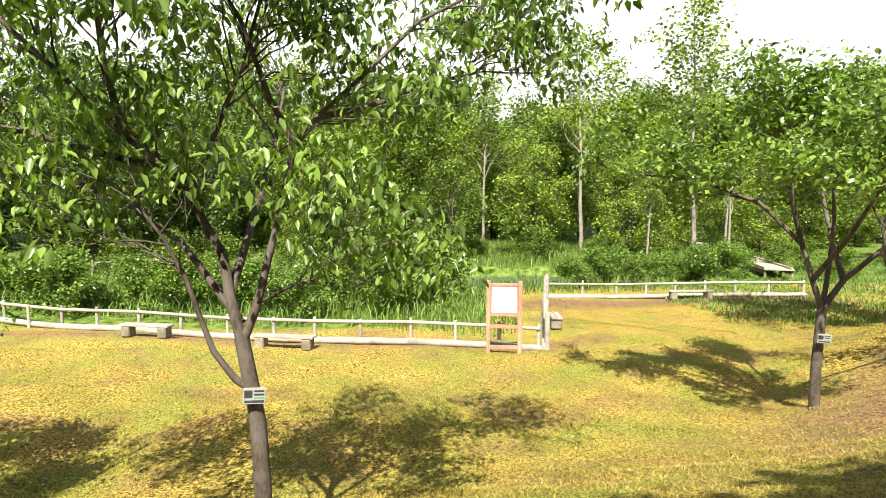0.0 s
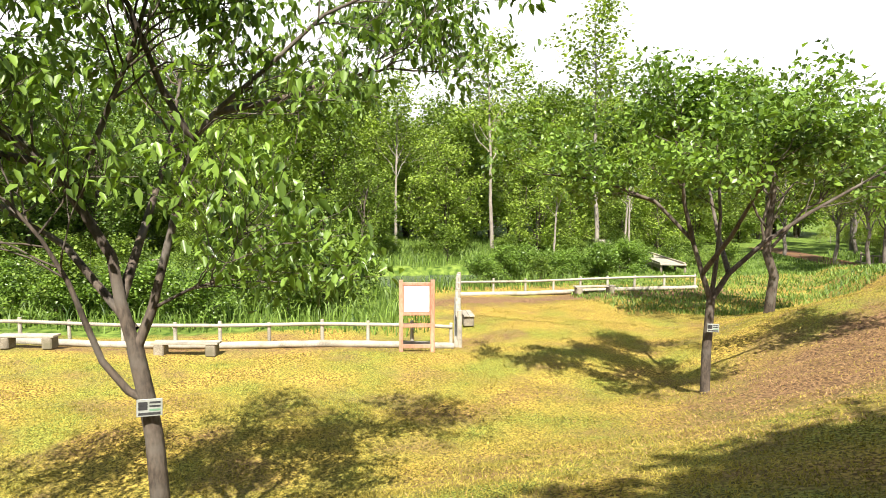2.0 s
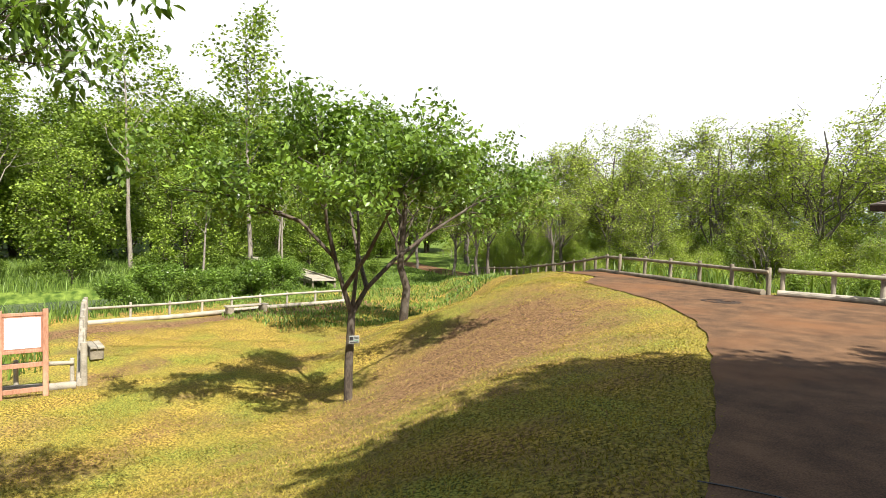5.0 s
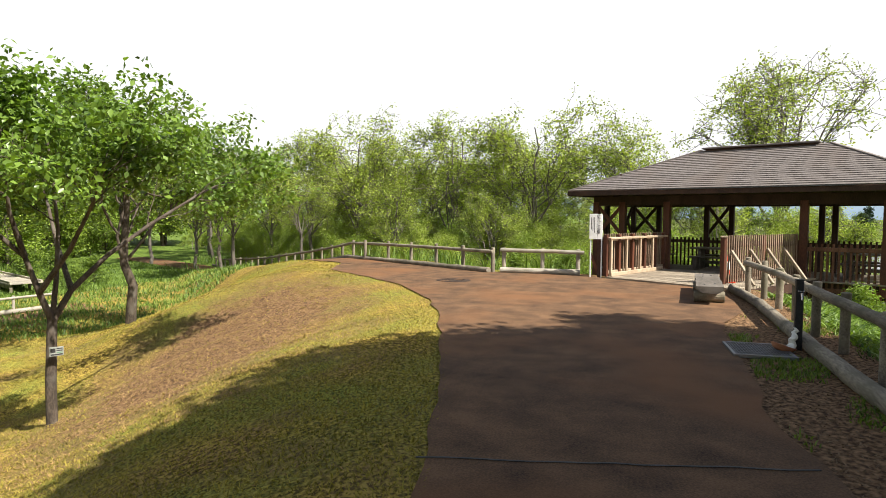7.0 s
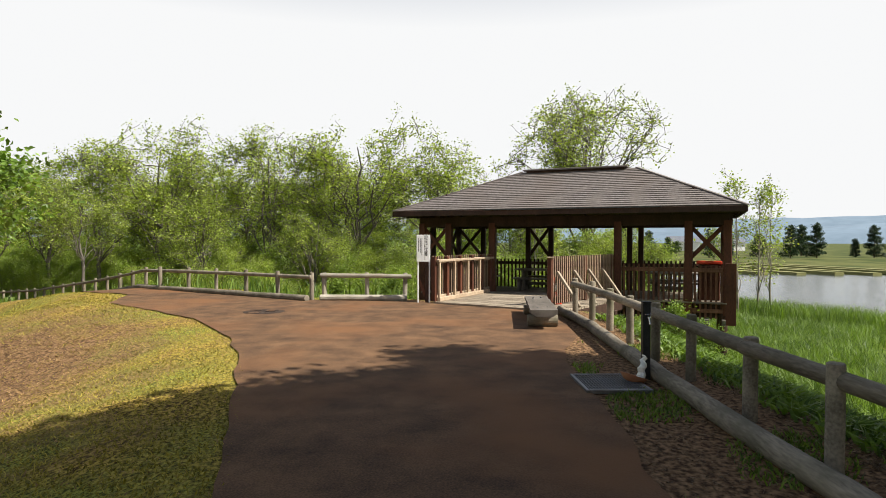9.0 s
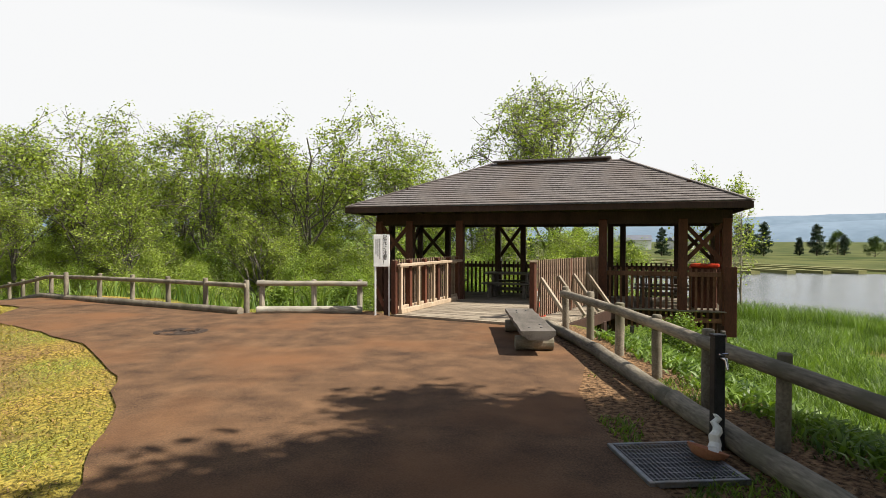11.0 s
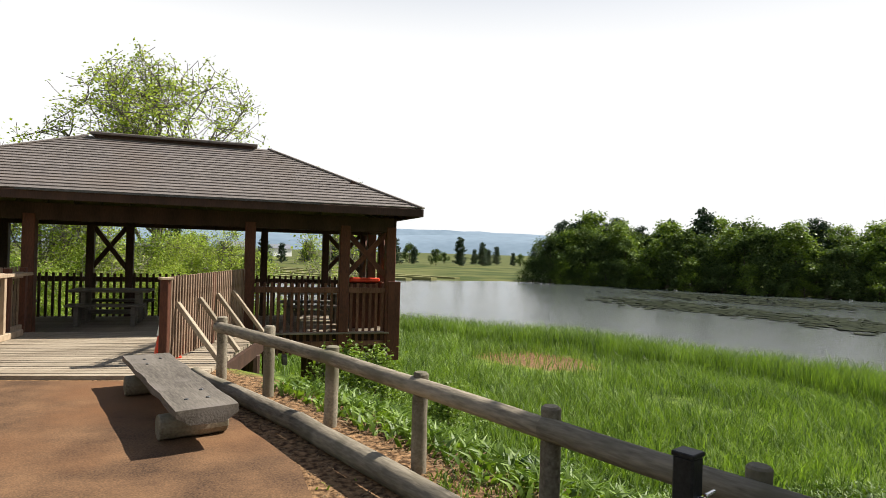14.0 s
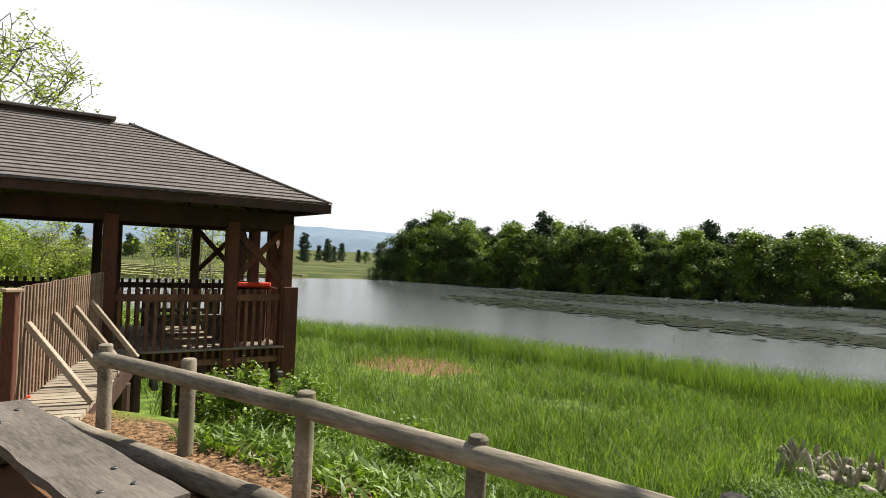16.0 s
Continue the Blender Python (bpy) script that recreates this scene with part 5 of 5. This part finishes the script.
BUSH = [tree_meshes(91 + k, 2.4, 0.03, 0.04, 12, 1.2, 2600, 0.13, 0.22, BARK, LEAF_BUSH, droop=0.2, kids=(4, 3, 2), limb_len=0.55, levels=2, level=1) for k in range(2)]

MARSH_BUSH = tree_meshes(93, 2.4, 0.03, 0.04, 14, 1.2, 3600, 0.14, 0.18, BARK, LEAF_CHERRY, droop=0.2, kids=(4, 3, 2), limb_len=0.55, levels=2, level=1)
THICKET = [tree_meshes(95 + k, 5.0, 0.05, 0.06, 16, 1.05, 8000, 0.095, 0.24, BARK_PALE, (LEAF_SPRING, LEAF_WOOD)[k], droop=0.2, kids=(5, 3, 2), limb_len=0.42, thin=0.008) for k in range(2)]
rng = random.Random(5)
BANK_TREE = dome_meshes(29, 12.5, 3.7, 0.13, 30, 26000, 0.12, 0.15, BARK, LEAF_DARK, 0.06, droop=0.6, sub=6, low_way=-0.9)
stand("bank_tree", BANK_TREE, 7.75, -7.5, 1.0, "slender dark-leaved tree on the bank beside the path", "bank trees")
for k in range(22):
    x, y = -22 + 3.4 * k + rng.uniform(-1, 1), 51 + rng.uniform(-2, 3)
    stand("woodland_tree", WOODS[k % 3], x, y, rng.uniform(0.5, 0.75), "low leafy tree at the edge of the wood", "woodland", sink=0.8) if x < -4 or x > 32 else None
for k in range(64):
    x = -42 + 112 * (k % 32) / 31 + rng.uniform(-2, 2)
    y = 58 + (k // 32) * 9 + rng.uniform(-4, 4) - 0.004 * (x - 5) ** 2 * (x < 5)
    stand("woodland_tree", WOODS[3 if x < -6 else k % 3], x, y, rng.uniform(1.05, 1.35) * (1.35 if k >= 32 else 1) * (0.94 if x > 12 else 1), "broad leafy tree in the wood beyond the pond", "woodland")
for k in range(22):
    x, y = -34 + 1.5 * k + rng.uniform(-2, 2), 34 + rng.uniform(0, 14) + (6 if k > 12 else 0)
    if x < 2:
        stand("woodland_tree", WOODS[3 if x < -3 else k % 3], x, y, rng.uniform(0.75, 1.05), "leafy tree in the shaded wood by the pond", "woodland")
for x, y, s in ((8, 41, 0.72), (15, 44, 0.8), (21, 40, 0.75), (2, 43, 0.8), (27, 46, 0.8), (33, 42, 0.7), (40, 46, 0.85), (38, 54, 0.9), (47, 50, 0.85)):
    stand("woodland_tree", WOODS[int(x) % 3], x, y, s, "leafy tree among the reeds of the pond", "pond trees")
for x, y, s in ((20.0, 46.5, 1.16), (27.5, 42.5, 1.25), (27, 38, 0.62), (18.5, 33, 0.5), (24, 33, 0.55), (13, 52, 0.95)):
    stand("tall_tree", TALL[int(x) % 2], x, y, s, "tall slender tree with an airy crown", "tall trees")
for x, y, s, k in ((36, 16, 0.98, 0), (35, 9.5, 0.95, 1), (34.5, 4.6, 1.0, 2), (37, 0.2, 0.98, 0), (40, 12.5, 0.9, 2), (39, 21, 0.9, 1), (43, 27, 0.95, 0), (47, 22, 0.95, 2), (45, 5, 0.85, 2), (44, -1, 0.8, 1), (33, 24, 0.7, 0), (31, 11.5, 0.6, 1), (32, 6.5, 0.55, 2), (41, 8, 0.85, 0), (41, 17, 0.85, 1), (40, -4, 0.75, 2), (33, -3.5, 0.62, 0), (31.5, -8.5, 0.5, 2), (48, 13, 0.9, 0), (37, 26, 0.8, 1), (41, 37, 0.9, 2), (46, 35, 0.95, 0), (52, 40, 1.0, 1), (44, 18, 0.85, 2), (53, 25, 1.0, 0), (55, 18, 1.0, 2), (52, 8, 0.95, 1), (30, 16.5, 0.5, 0), (50, 32, 1.0, 1), (38, 30, 0.8, 2)):
    stand("spring_tree", SPRING[k], x, y, s, "tree in thin spring leaf with its branches showing", "spring trees")
WIDE = dome_meshes(57, 12.4, 11.0, 0.22, 26, 11000, 0.14, 0.16, BARK_GREY, LEAF_SPRING, 0.38, droop=0.25, thin=0.014, sub=9)
plant_tree("spring_tree", WIDE, pose(37.6, -8.0, ground_at(37.6, -8.0) - 0.15, 0, 0, 60), "broad round tree in spring leaf behind the pavilion", "spring trees")
for x, y, s in ((34.6, -15.2, 1.1), (34.9, -16.4, 0.95), (35.3, -17.2, 1.0), (33.6, -13.6, 0.7), (30.5, -4.2, 0.9), (29.5, 1.0, 0.8)):
    stand("slim_tree", SLIM, x, y, s, "slim young tree in sparse leaf at the water's edge", "slim trees")
for k in range(190):
    a = rng.random()
    x, y = 24.0 + rng.uniform(0, 13), -11.0 + 62 * a
    x += max(0, y - 8) * 0.85
    if x + 0.4 * y > 24.0:
        stand("bush", THICKET[k % 2], x, y, 0.42 * (rng.uniform(0.7, 1.1) + (x - 24 - max(0, y - 8) * 0.85) * 0.10), "wild green bush below the fence", "bushes")
for x, y, s in ((17.2, -5.6, 0.55), (16.3, -5.4, 0.4), (18.3, -6.6, 0.42), (15.2, -4.9, 0.38), (13.8, -5.0, 0.32), (20.2, 1.4, 0.45), (21.5, 3.2, 0.6)):
    stand("bush", BUSH[0], x, y, s, "low green bush under the fence", "bushes")
for k in range(70):
    x, y = -14 + 44 * rng.random(), 22.5 + 26 * rng.random()
    if y < 27 and x > 3:
        continue
    if poly_dist(np.array([x]), np.array([y]), POND)[0] > 0.6:
        stand("bush", BUSH[k % 2], x, y, rng.uniform(0.5, 1.1), "green bush in the pond marsh", "bushes")
for x, y, s in ((2.0, 21.5, 1.0), (3.4, 22.4, 1.15), (0.8, 23.2, 1.05), (4.4, 24.2, 1.1), (2.6, 25.2, 1.2)):
    stand("bush", BUSH[int(x) % 2], x, y, s, "tall green willow bush behind the notice board", "bushes")
for k in range(16):
    x, y = 11.5 + 0.75 * k + rng.uniform(-0.4, 0.4), 27.3 + rng.uniform(0, 1.6) + 0.12 * k
    stand("bush", MARSH_BUSH, x, y, rng.uniform(0.55, 0.85), "dense dark-green bush at the pond edge", "bushes")
for k in range(18):
    x, y = -14.5 + 0.9 * k + rng.uniform(-0.4, 0.4), 24.0 + rng.uniform(0, 5.0) - 0.28 * k
    if y > 19.5 - 0.36 * min(x, 0):
        stand("bush", MARSH_BUSH, x, y, rng.uniform(0.55, 0.95), "dense dark-green bush in the marsh behind the pond fence", "bushes")
# the far shore of the lake
shore = [(68, -71.5), (61, -75.5), (51, -78), (40, -80.5), (30, -84.5), (20, -89.5), (8, -93.5), (-6, -97.5), (-22, -102), (-40, -107)]
for k in range(117):
    f = (k % 39) / 39 * (len(shore) - 1)
    i = int(f)
    a, b = shore[i], shore[min(i + 1, len(shore) - 1)]
    x, y = a[0] + (b[0] - a[0]) * (f - i), a[1] + (b[1] - a[1]) * (f - i)
    row = k // 39
    x, y = x + rng.uniform(-1, 1) + row * 3, y - row * 6 + rng.uniform(-1.2, 1.2)
    if row and rng.random() < 0.4:
        stand("cedar", CEDAR, x, y, rng.uniform(0.78, 1.0), "dark upright cedar in the wood across the lake", "far wood")
    else:
        stand("shore_tree", FARWOOD[k % 3], x, y, rng.uniform(0.62, 0.92) * (1.15 if row else 1), "dense dark-green tree on the far lake shore", "far wood")
for k in range(44):
    f = k / 44 * (len(shore) - 1)
    i = int(f)
    a, b = shore[i], shore[i + 1]
    x, y = a[0] + (b[0] - a[0]) * (f - i), a[1] + (b[1] - a[1]) * (f - i) + 2.2
    stand("shore_tree", FARWOOD[k % 3], x + rng.uniform(-0.6, 0.6), y + 1.0, rng.uniform(0.36, 0.55), "low leafy tree at the water of the far shore", "far wood", sink=1.1)
for k in range(46):
    x, y = 150 + rng.uniform(-12, 20), -205 + 185 * k / 46 + rng.uniform(-2, 2)
    stand("far_tree", (CEDAR if k % 3 else FARWOOD[0]), x, y, rng.uniform(0.4, 0.8), "dark tree in a row beyond the fields", "far trees")
for k in range(26):
    x, y = 118 + rng.uniform(-14, 34), -5 + 90 * k / 26 + rng.uniform(-2, 2)
    stand("far_tree", SPRING[k % 3], x, y, rng.uniform(0.6, 0.9), "pale green tree beyond the fields", "far trees")


def house(x, y, turn, lx, wy, h):
    hs = thing("farmhouse", pose(x, y, ground_at(x, y) - 0.1, 0, 0, turn), "white-walled farmhouse far across the fields", "house", "farmhouses")
    part("wall", box((lx, wy, h), pose(0, 0, h / 2)), HOUSE_WALL, hs)
    bm = bmesh.new()
    v = [bm.verts.new(p) for p in ((-lx / 2 - 0.6, -wy / 2 - 0.6, h), (lx / 2 + 0.6, -wy / 2 - 0.6, h), (lx / 2 + 0.6, wy / 2 + 0.6, h), (-lx / 2 - 0.6, wy / 2 + 0.6, h), (-lx / 2 - 0.6, 0, h + wy * 0.32), (lx / 2 + 0.6, 0, h + wy * 0.32))]
    for f in ((0, 1, 5, 4), (2, 3, 4, 5), (0, 4, 3), (1, 2, 5), (0, 3, 2, 1)):
        bm.faces.new([v[i] for i in f])
    part("roof", bm, HOUSE_ROOF, hs)
    for k in range(3):
        part("window", box((1.2, 0.06, 1.1), pose(-lx / 3 + k * lx / 3, -wy / 2 - 0.02, h * 0.55)), BLACK, hs)


house(255, -95, 80, 12, 7, 4)
house(262, -118, 95, 9, 6, 3.5)
house(258, -30, 70, 10, 7, 4)
ridge_rng = np.random.default_rng(9)
for name, dist, hgt, a0, a1 in (("hill_range", 1500, 62, -75, 70), ("hill_range", 2100, 110, -60, 75)):
    n = 90
    top = np.convolve(ridge_rng.uniform(0.35, 1.0, n + 8), np.ones(9) / 9, "valid")
    vs, fs = [], []
    for i in range(n):
        a = radians(a0 + (a1 - a0) * i / (n - 1))
        for k, (dd, hh) in enumerate(((0, -30), (120, 0.45), (260, 1.0), (420, 0.0))):
            vs.append(((dist + dd) * math.cos(a), (dist + dd) * math.sin(a), hh if hh < 0 else hgt * top[i] * hh))
        if i:
            b = 4 * i
            fs += [(b - 4 + k, b + k, b + k + 1, b - 3 + k) for k in range(3)]
    tagged(put(name, smooth(mesh_np(name, vs, fs, HILL))), "hills on the horizon, haze put into their blue colour", "hills", kind="structure")
for k in range(14):
    y = -60 + 4.5 * k
    bm = beam((76, y, ground_at(100, y) + 0.05), (140, y + 14, ground_at(130, y) + 0.05), 1.3, 0.4)
    tagged(part("field_bank", bm, RICE, None), "grassy bank between the rice fields", "bank", "field banks", kind="structure")

# ---- grasses ----
def blades(name, xs, ys, hmin, hmax, width, lean, mat, label, category="grass", seed=1, base=0.0):
    r = np.random.default_rng(seed)
    n = len(xs)
    z = land(xs, ys) + base
    H = r.uniform(hmin, hmax, n)
    a = r.uniform(0, 2 * np.pi, n)
    b = r.uniform(0, 2 * np.pi, n)
    dx, dy = np.cos(a) * width, np.sin(a) * width
    lx, ly = np.cos(b) * lean * H, np.sin(b) * lean * H
    v = np.stack([np.stack([xs - dx, ys - dy, z], 1), np.stack([xs + dx, ys + dy, z], 1),
                  np.stack([xs + dx * 0.8 + lx * 0.3, ys + dy * 0.8 + ly * 0.3, z + H * 0.6], 1), np.stack([xs - dx * 0.8 + lx * 0.3, ys - dy * 0.8 + ly * 0.3, z + H * 0.6], 1),
                  np.stack([xs + lx, ys + ly, z + H * r.uniform(0.8, 1.0, n)], 1)], 1).reshape(-1, 3)
    i = np.arange(n)[:, None] * 5
    ob = put(name, mesh_np(name, v, np.concatenate([i + [0, 1, 2], i + [0, 2, 3], i + [3, 2, 4]]), mat))
    return tagged(ob, label, category, kind="stuff")


def scatter(n, x0, x1, y0, y1, keep, seed):
    r = np.random.default_rng(seed)
    x, y = r.uniform(x0, x1, n), r.uniform(y0, y1, n)
    k = keep(x, y, r)
    return x[k], y[k]


def south_of(x, y):
    return (y < -3.2) & (poly_dist(x, y, PLATEAU) > 1.6)


def reed_edge(x):
    """Where the low herbs of the bank give way to reeds."""
    return -8.6 - np.clip((15.0 - x) * 1.1, 0, 7.4) - 0.7 * np.sin(x * 1.3)


def before_ramp(x, y, width):
    """The strip of lawn on the near side of the downhill path."""
    side = (26.0 * (y - 7.2) - 36.8 * (x - 20.0)) / 45.0
    return (side > 0) & (side < width) & (y < 40)


def marsh_keep(x, y, r):
    lake = poly_dist(x, y, LAKE)
    bare = 0.62 * np.exp(-((x - 22.8) / 2.7) ** 4 - ((y + 16.7) / 2.7) ** 4) + 0.6 * np.exp(-((x - 9) / 3.2) ** 4 - ((y + 14.2) / 2.0) ** 4) + 0.8 * np.exp(-((x - 17.0) / 2.4) ** 2 - ((y + 16.0) / 0.8) ** 2)
    return south_of(x, y) & (lake > -0.4) & (r.random(len(x)) > bare * 1.5) & (y < reed_edge(x) + r.uniform(-0.9, 0.5, len(x)))


xs, ys = scatter(240000, 2, 48, -27, -2, marsh_keep, 3)
edge = poly_dist(xs, ys, LAKE) < 3.5
blades("reed_bed", xs[~edge], ys[~edge], 0.20, 0.58, 0.010, 0.6, REED, "bright green reeds growing between the bank and the lake", "reeds", 3)
blades("reed_fringe", xs[edge], ys[edge], 0.50, 1.15, 0.010, 0.4, REED, "tall green reeds standing along the water", "reeds", 13)
xs, ys = scatter(260000, -2, 22, -17, -3, lambda x, y, r: (y < -3.2) & (poly_dist(x, y, PLATEAU) > 0.1 + 0.6 * r.random(len(x)) ** 2) & (y > reed_edge(x) - r.uniform(0, 1.2, len(x))) & ~((np.abs(y + 15) < 0.7) & (x > 6.2) & (x < 11.8)) & ~((x > 15.0) & (y > -5.2)), 4)
blades("bank_herbs", xs, ys, 0.04, 0.15, 0.021, 1.2, HERB, "low leafy herbs covering the lake bank", "herbs", 4)
xs, ys = scatter(60000, -14, 36, 17, 62, lambda x, y, r: (poly_dist(x, y, POND) > 0.2) & (y > 17.2 - 0.36 * np.minimum(x - 5, 0) + 8.2 * ss((x - 5.8) / 3.0)) & (line_near(x, y, RAMP)[0] > 1.7) & (line_near(x, y, np.array([(24.2, 29.0, 0), (33.9, 52.4, 0)]))[0] > 1.3) & ~before_ramp(x, y, 14.0), 5)
blades("pond_reeds", xs, ys, 0.3, 0.85, 0.022, 0.4, REED, "green reeds and sedge round the pond", "reeds", 5)
xs, ys = scatter(34000, 18, 46, -5, 36, lambda x, y, r: (poly_dist(x, y, PLATEAU) > 0.5) & (line_near(x, y, RAMP)[0] > 1.9) & (y < 2.2 * x - 20) & ~before_ramp(x, y, 30.0) & ~((x > 18) & (x < 24.5) & (y < 0.9) & (y > -9)), 6)
blades("verge_grass", xs, ys, 0.2, 0.75, 0.022, 0.5, REED, "tall green grass below the log fence", "grass", 6)


xs, ys = scatter(60000, 14, 46, 8, 44, lambda x, y, r: before_ramp(x, y, 14.0) & (line_near(x, y, RAMP)[0] > 1.5) & (y > 15.5 + 0.5 * np.maximum(20 - x, 0)), 15)
blades("meadow_grass", xs, ys, 0.08, 0.26, 0.020, 0.7, REED, "short bright green grass beside the downhill path", "grass", 15)


def dry_slope(x, y):
    return np.clip(1.25 * np.exp(-((x - 11.0 - 0.5 * (y - 6.5)) / 5.0) ** 2 - ((y - 7.2) / 3.4) ** 2), 0, 1)


def lawn_keep(x, y, r):
    d = poly_dist(x, y, PLATEAU)
    return (poly_dist(x, y, PAVED) > -0.05) & (y > 0.3 * x - 4.0) & (y < 15.6 + 0.25 * np.maximum(-x, 0) + 7 * ss((x - 6.5) / 2)) & (line_near(x, y, RAMP)[0] > 1.3) & (x < 24 - 0.2 * y)


xs, ys = scatter(420000, -8, 19, -1.5, 13, lambda x, y, r: lawn_keep(x, y, r) & (r.random(len(x)) < np.clip(6.0 / (1.5 + np.hypot(x - 2, y)), 0.25, 1) * (1 - 0.94 * dry_slope(x, y))), 7)
blades("lawn_grass", xs, ys, 0.012, 0.040, 0.005, 1.2, LAWN_BLADE, "short dry yellow-green lawn grass", "grass", 7)
xs, ys = scatter(160000, -12, 22, 6, 22, lambda x, y, r: lawn_keep(x, y, r) & (r.random(len(x)) < 1 - 0.94 * dry_slope(x, y)), 14)
blades("lawn_tufts", xs, ys, 0.015, 0.045, 0.009, 1.2, LAWN_BLADE, "dry yellow-green tufts on the lower lawn", "grass", 14)
xs, ys = scatter(230000, 2, 19, 1, 13, lambda x, y, r: lawn_keep(x, y, r) & (r.random(len(x)) < 0.55 * dry_slope(x, y)), 10)
blades("dry_thatch", xs, ys, 0.008, 0.03, 0.006, 2.2, THATCH, "dead brown grass thatch on the bare slope", "grass", 10)
xs, ys = scatter(26000, 1, 12, -3.6, -1.2, lambda x, y, r: (poly_dist(x, y, PAVED) > 0.05) & (poly_dist(x, y, PLATEAU) < 1.0) & (np.sin(x * 2.3 + 1.0) * np.sin(y * 3.1 + x) + 0.35 * r.random(len(x)) > 0.46), 11)
blades("strip_grass", xs, ys, 0.02, 0.08, 0.007, 0.9, LEAF_BUSH, "sparse green tufts on the bare strip by the fence", "grass", 11)
xs, ys = scatter(9000, 2, 17, -3.4, -1.5, lambda x, y, r: (poly_dist(x, y, PAVED) > 0.02) & (poly_dist(x, y, PLATEAU) < 1.0), 8)
blades("leaf_litter", xs, ys, 0.006, 0.02, 0.007, 3.0, STRAW, "dry leaves and straw on the bare strip", "litter", 8)
xs, ys = scatter(9000, 6, 15, -4.8, -3.2, lambda x, y, r: (poly_dist(x, y, PLATEAU) > -0.05) & (poly_dist(x, y, PLATEAU) < 0.15 + 0.8 * r.random(len(x))), 9)
blades("dry_straw", xs, ys, 0.01, 0.05, 0.008, 3.0, STRAW, "dead brown straw on the bank below the fence", "litter", 9)
PADS = leafy("lily_pads", (0.010, 0.015, 0.008), (0.034, 0.040, 0.022), 0.0, 0.95, 0.05)
r = np.random.default_rng(12)
px_, py_ = r.uniform(-5, 46, 9000), r.uniform(-80, -44, 9000)
cx, cy = r.uniform(-4, 44, 46), r.uniform(0, 1, 46)
cy = np.where(r.random(46) < 0.6, -50 - 0.10 * (cx - 20) + cy * 5, -58 - cy * 14)
pick = r.integers(0, 46, 9000)
px_, py_ = cx[pick] + r.normal(0, 3.2, 9000), cy[pick] + r.normal(0, 1.7, 9000)
keep = (poly_dist(px_, py_, LAKE) < -2) & (r.random(9000) < 0.6)
px_, py_ = px_[keep], py_[keep]
ang = np.arange(6) * np.pi / 3
rad = r.uniform(0.15, 0.5, len(px_))[:, None]
vv = np.stack([px_[:, None] + rad * np.cos(ang), py_[:, None] + rad * np.sin(ang) * 0.8, np.full((len(px_), 6), -2.46) + r.uniform(0, 0.06, (len(px_), 6))], -1).reshape(-1, 3)
tagged(put("lily_pads", mesh_np("lily_pads", vv, np.arange(len(px_))[:, None] * 6 + np.arange(6), PADS)), "drifts of brown-green lily pads on the lake", "lily pads", kind="stuff")

# ---- pale stumps and stones below the bank ----
stump_rng = random.Random(8)
for k in range(110):
    x, y = 6.4 + 5.2 * stump_rng.random(), -15.0 + stump_rng.uniform(-0.9, 0.9)
    bm = bmesh.new()
    bmesh.ops.create_icosphere(bm, subdivisions=2, radius=0.12)
    slim = k % 2
    for v in bm.verts:
        v.co = Vector((v.co.x * (0.45 if slim else 1.1), v.co.y * (0.45 if slim else 1.0), v.co.z * (2.4 if slim else 0.8))) * (1 + 0.35 * noise.noise(v.co * 7 + Vector((k, 0, 0))))
    st = part("stone", bm, STONE, None, m=pose(x, y, ground_at(x, y) + (0.17 if k % 2 else 0.05), stump_rng.uniform(-32, 32), stump_rng.uniform(-32, 32), stump_rng.uniform(0, 360)))
    tagged(st, "pale weathered stone in a heap at the marsh edge", "stone", "stone heap")
for x, y, hgt in ((9.3, -15.6, 1.5), (7.7, -15.8, 1.4), (7.1, -15.2, 1.5)):
    z = ground_at(x, y)
    tagged(part("stake", tube((x, y, z - 0.3), (x + 0.08, y, z + hgt), 0.022, 0.018, 8, 0.004, 4), BARK, None), "thin dark stake standing in the marsh", "stake", "stakes")

# ---- the boardwalk across the pond ----
walkway = thing("boardwalk", pose(24.2, 29.0, -1.95), "pale plank boardwalk crossing the pond marsh", "boardwalk")
A, B = Vector((0, 0, 0)), Vector((9.7, 23.4, 0))
way = (B - A).normalized()
plank = bm_mesh("plank", box((1.5, 0.27, 0.05), None, 0.006), LOG_PALE)
turn = math.degrees(math.atan2(way.y, way.x)) - 90
for k in range(84):
    p = A + way * 0.3 * k
    put("plank", plank, walkway, pose(p.x, p.y, random.uniform(-0.006, 0.006), 0, 0, turn))
for s in (-1, 1):
    off = Vector((way.y, -way.x, 0)) * 0.68 * s
    part("bearer", beam(A + off - Vector((0, 0, 0.14)), B + off - Vector((0, 0, 0.14)), 0.12, 0.2), LOG, walkway)
    part("kerb", beam(A + off + Vector((0, 0, 0.08)), B + off + Vector((0, 0, 0.08)), 0.1, 0.1), LOG_PALE, walkway)
    for k in range(13):
        p = A + way * 2.0 * k + off
        part("pile", tube((p.x, p.y, -1.6), (p.x, p.y, -0.2), 0.07, 0.07, 8), LOG, walkway)
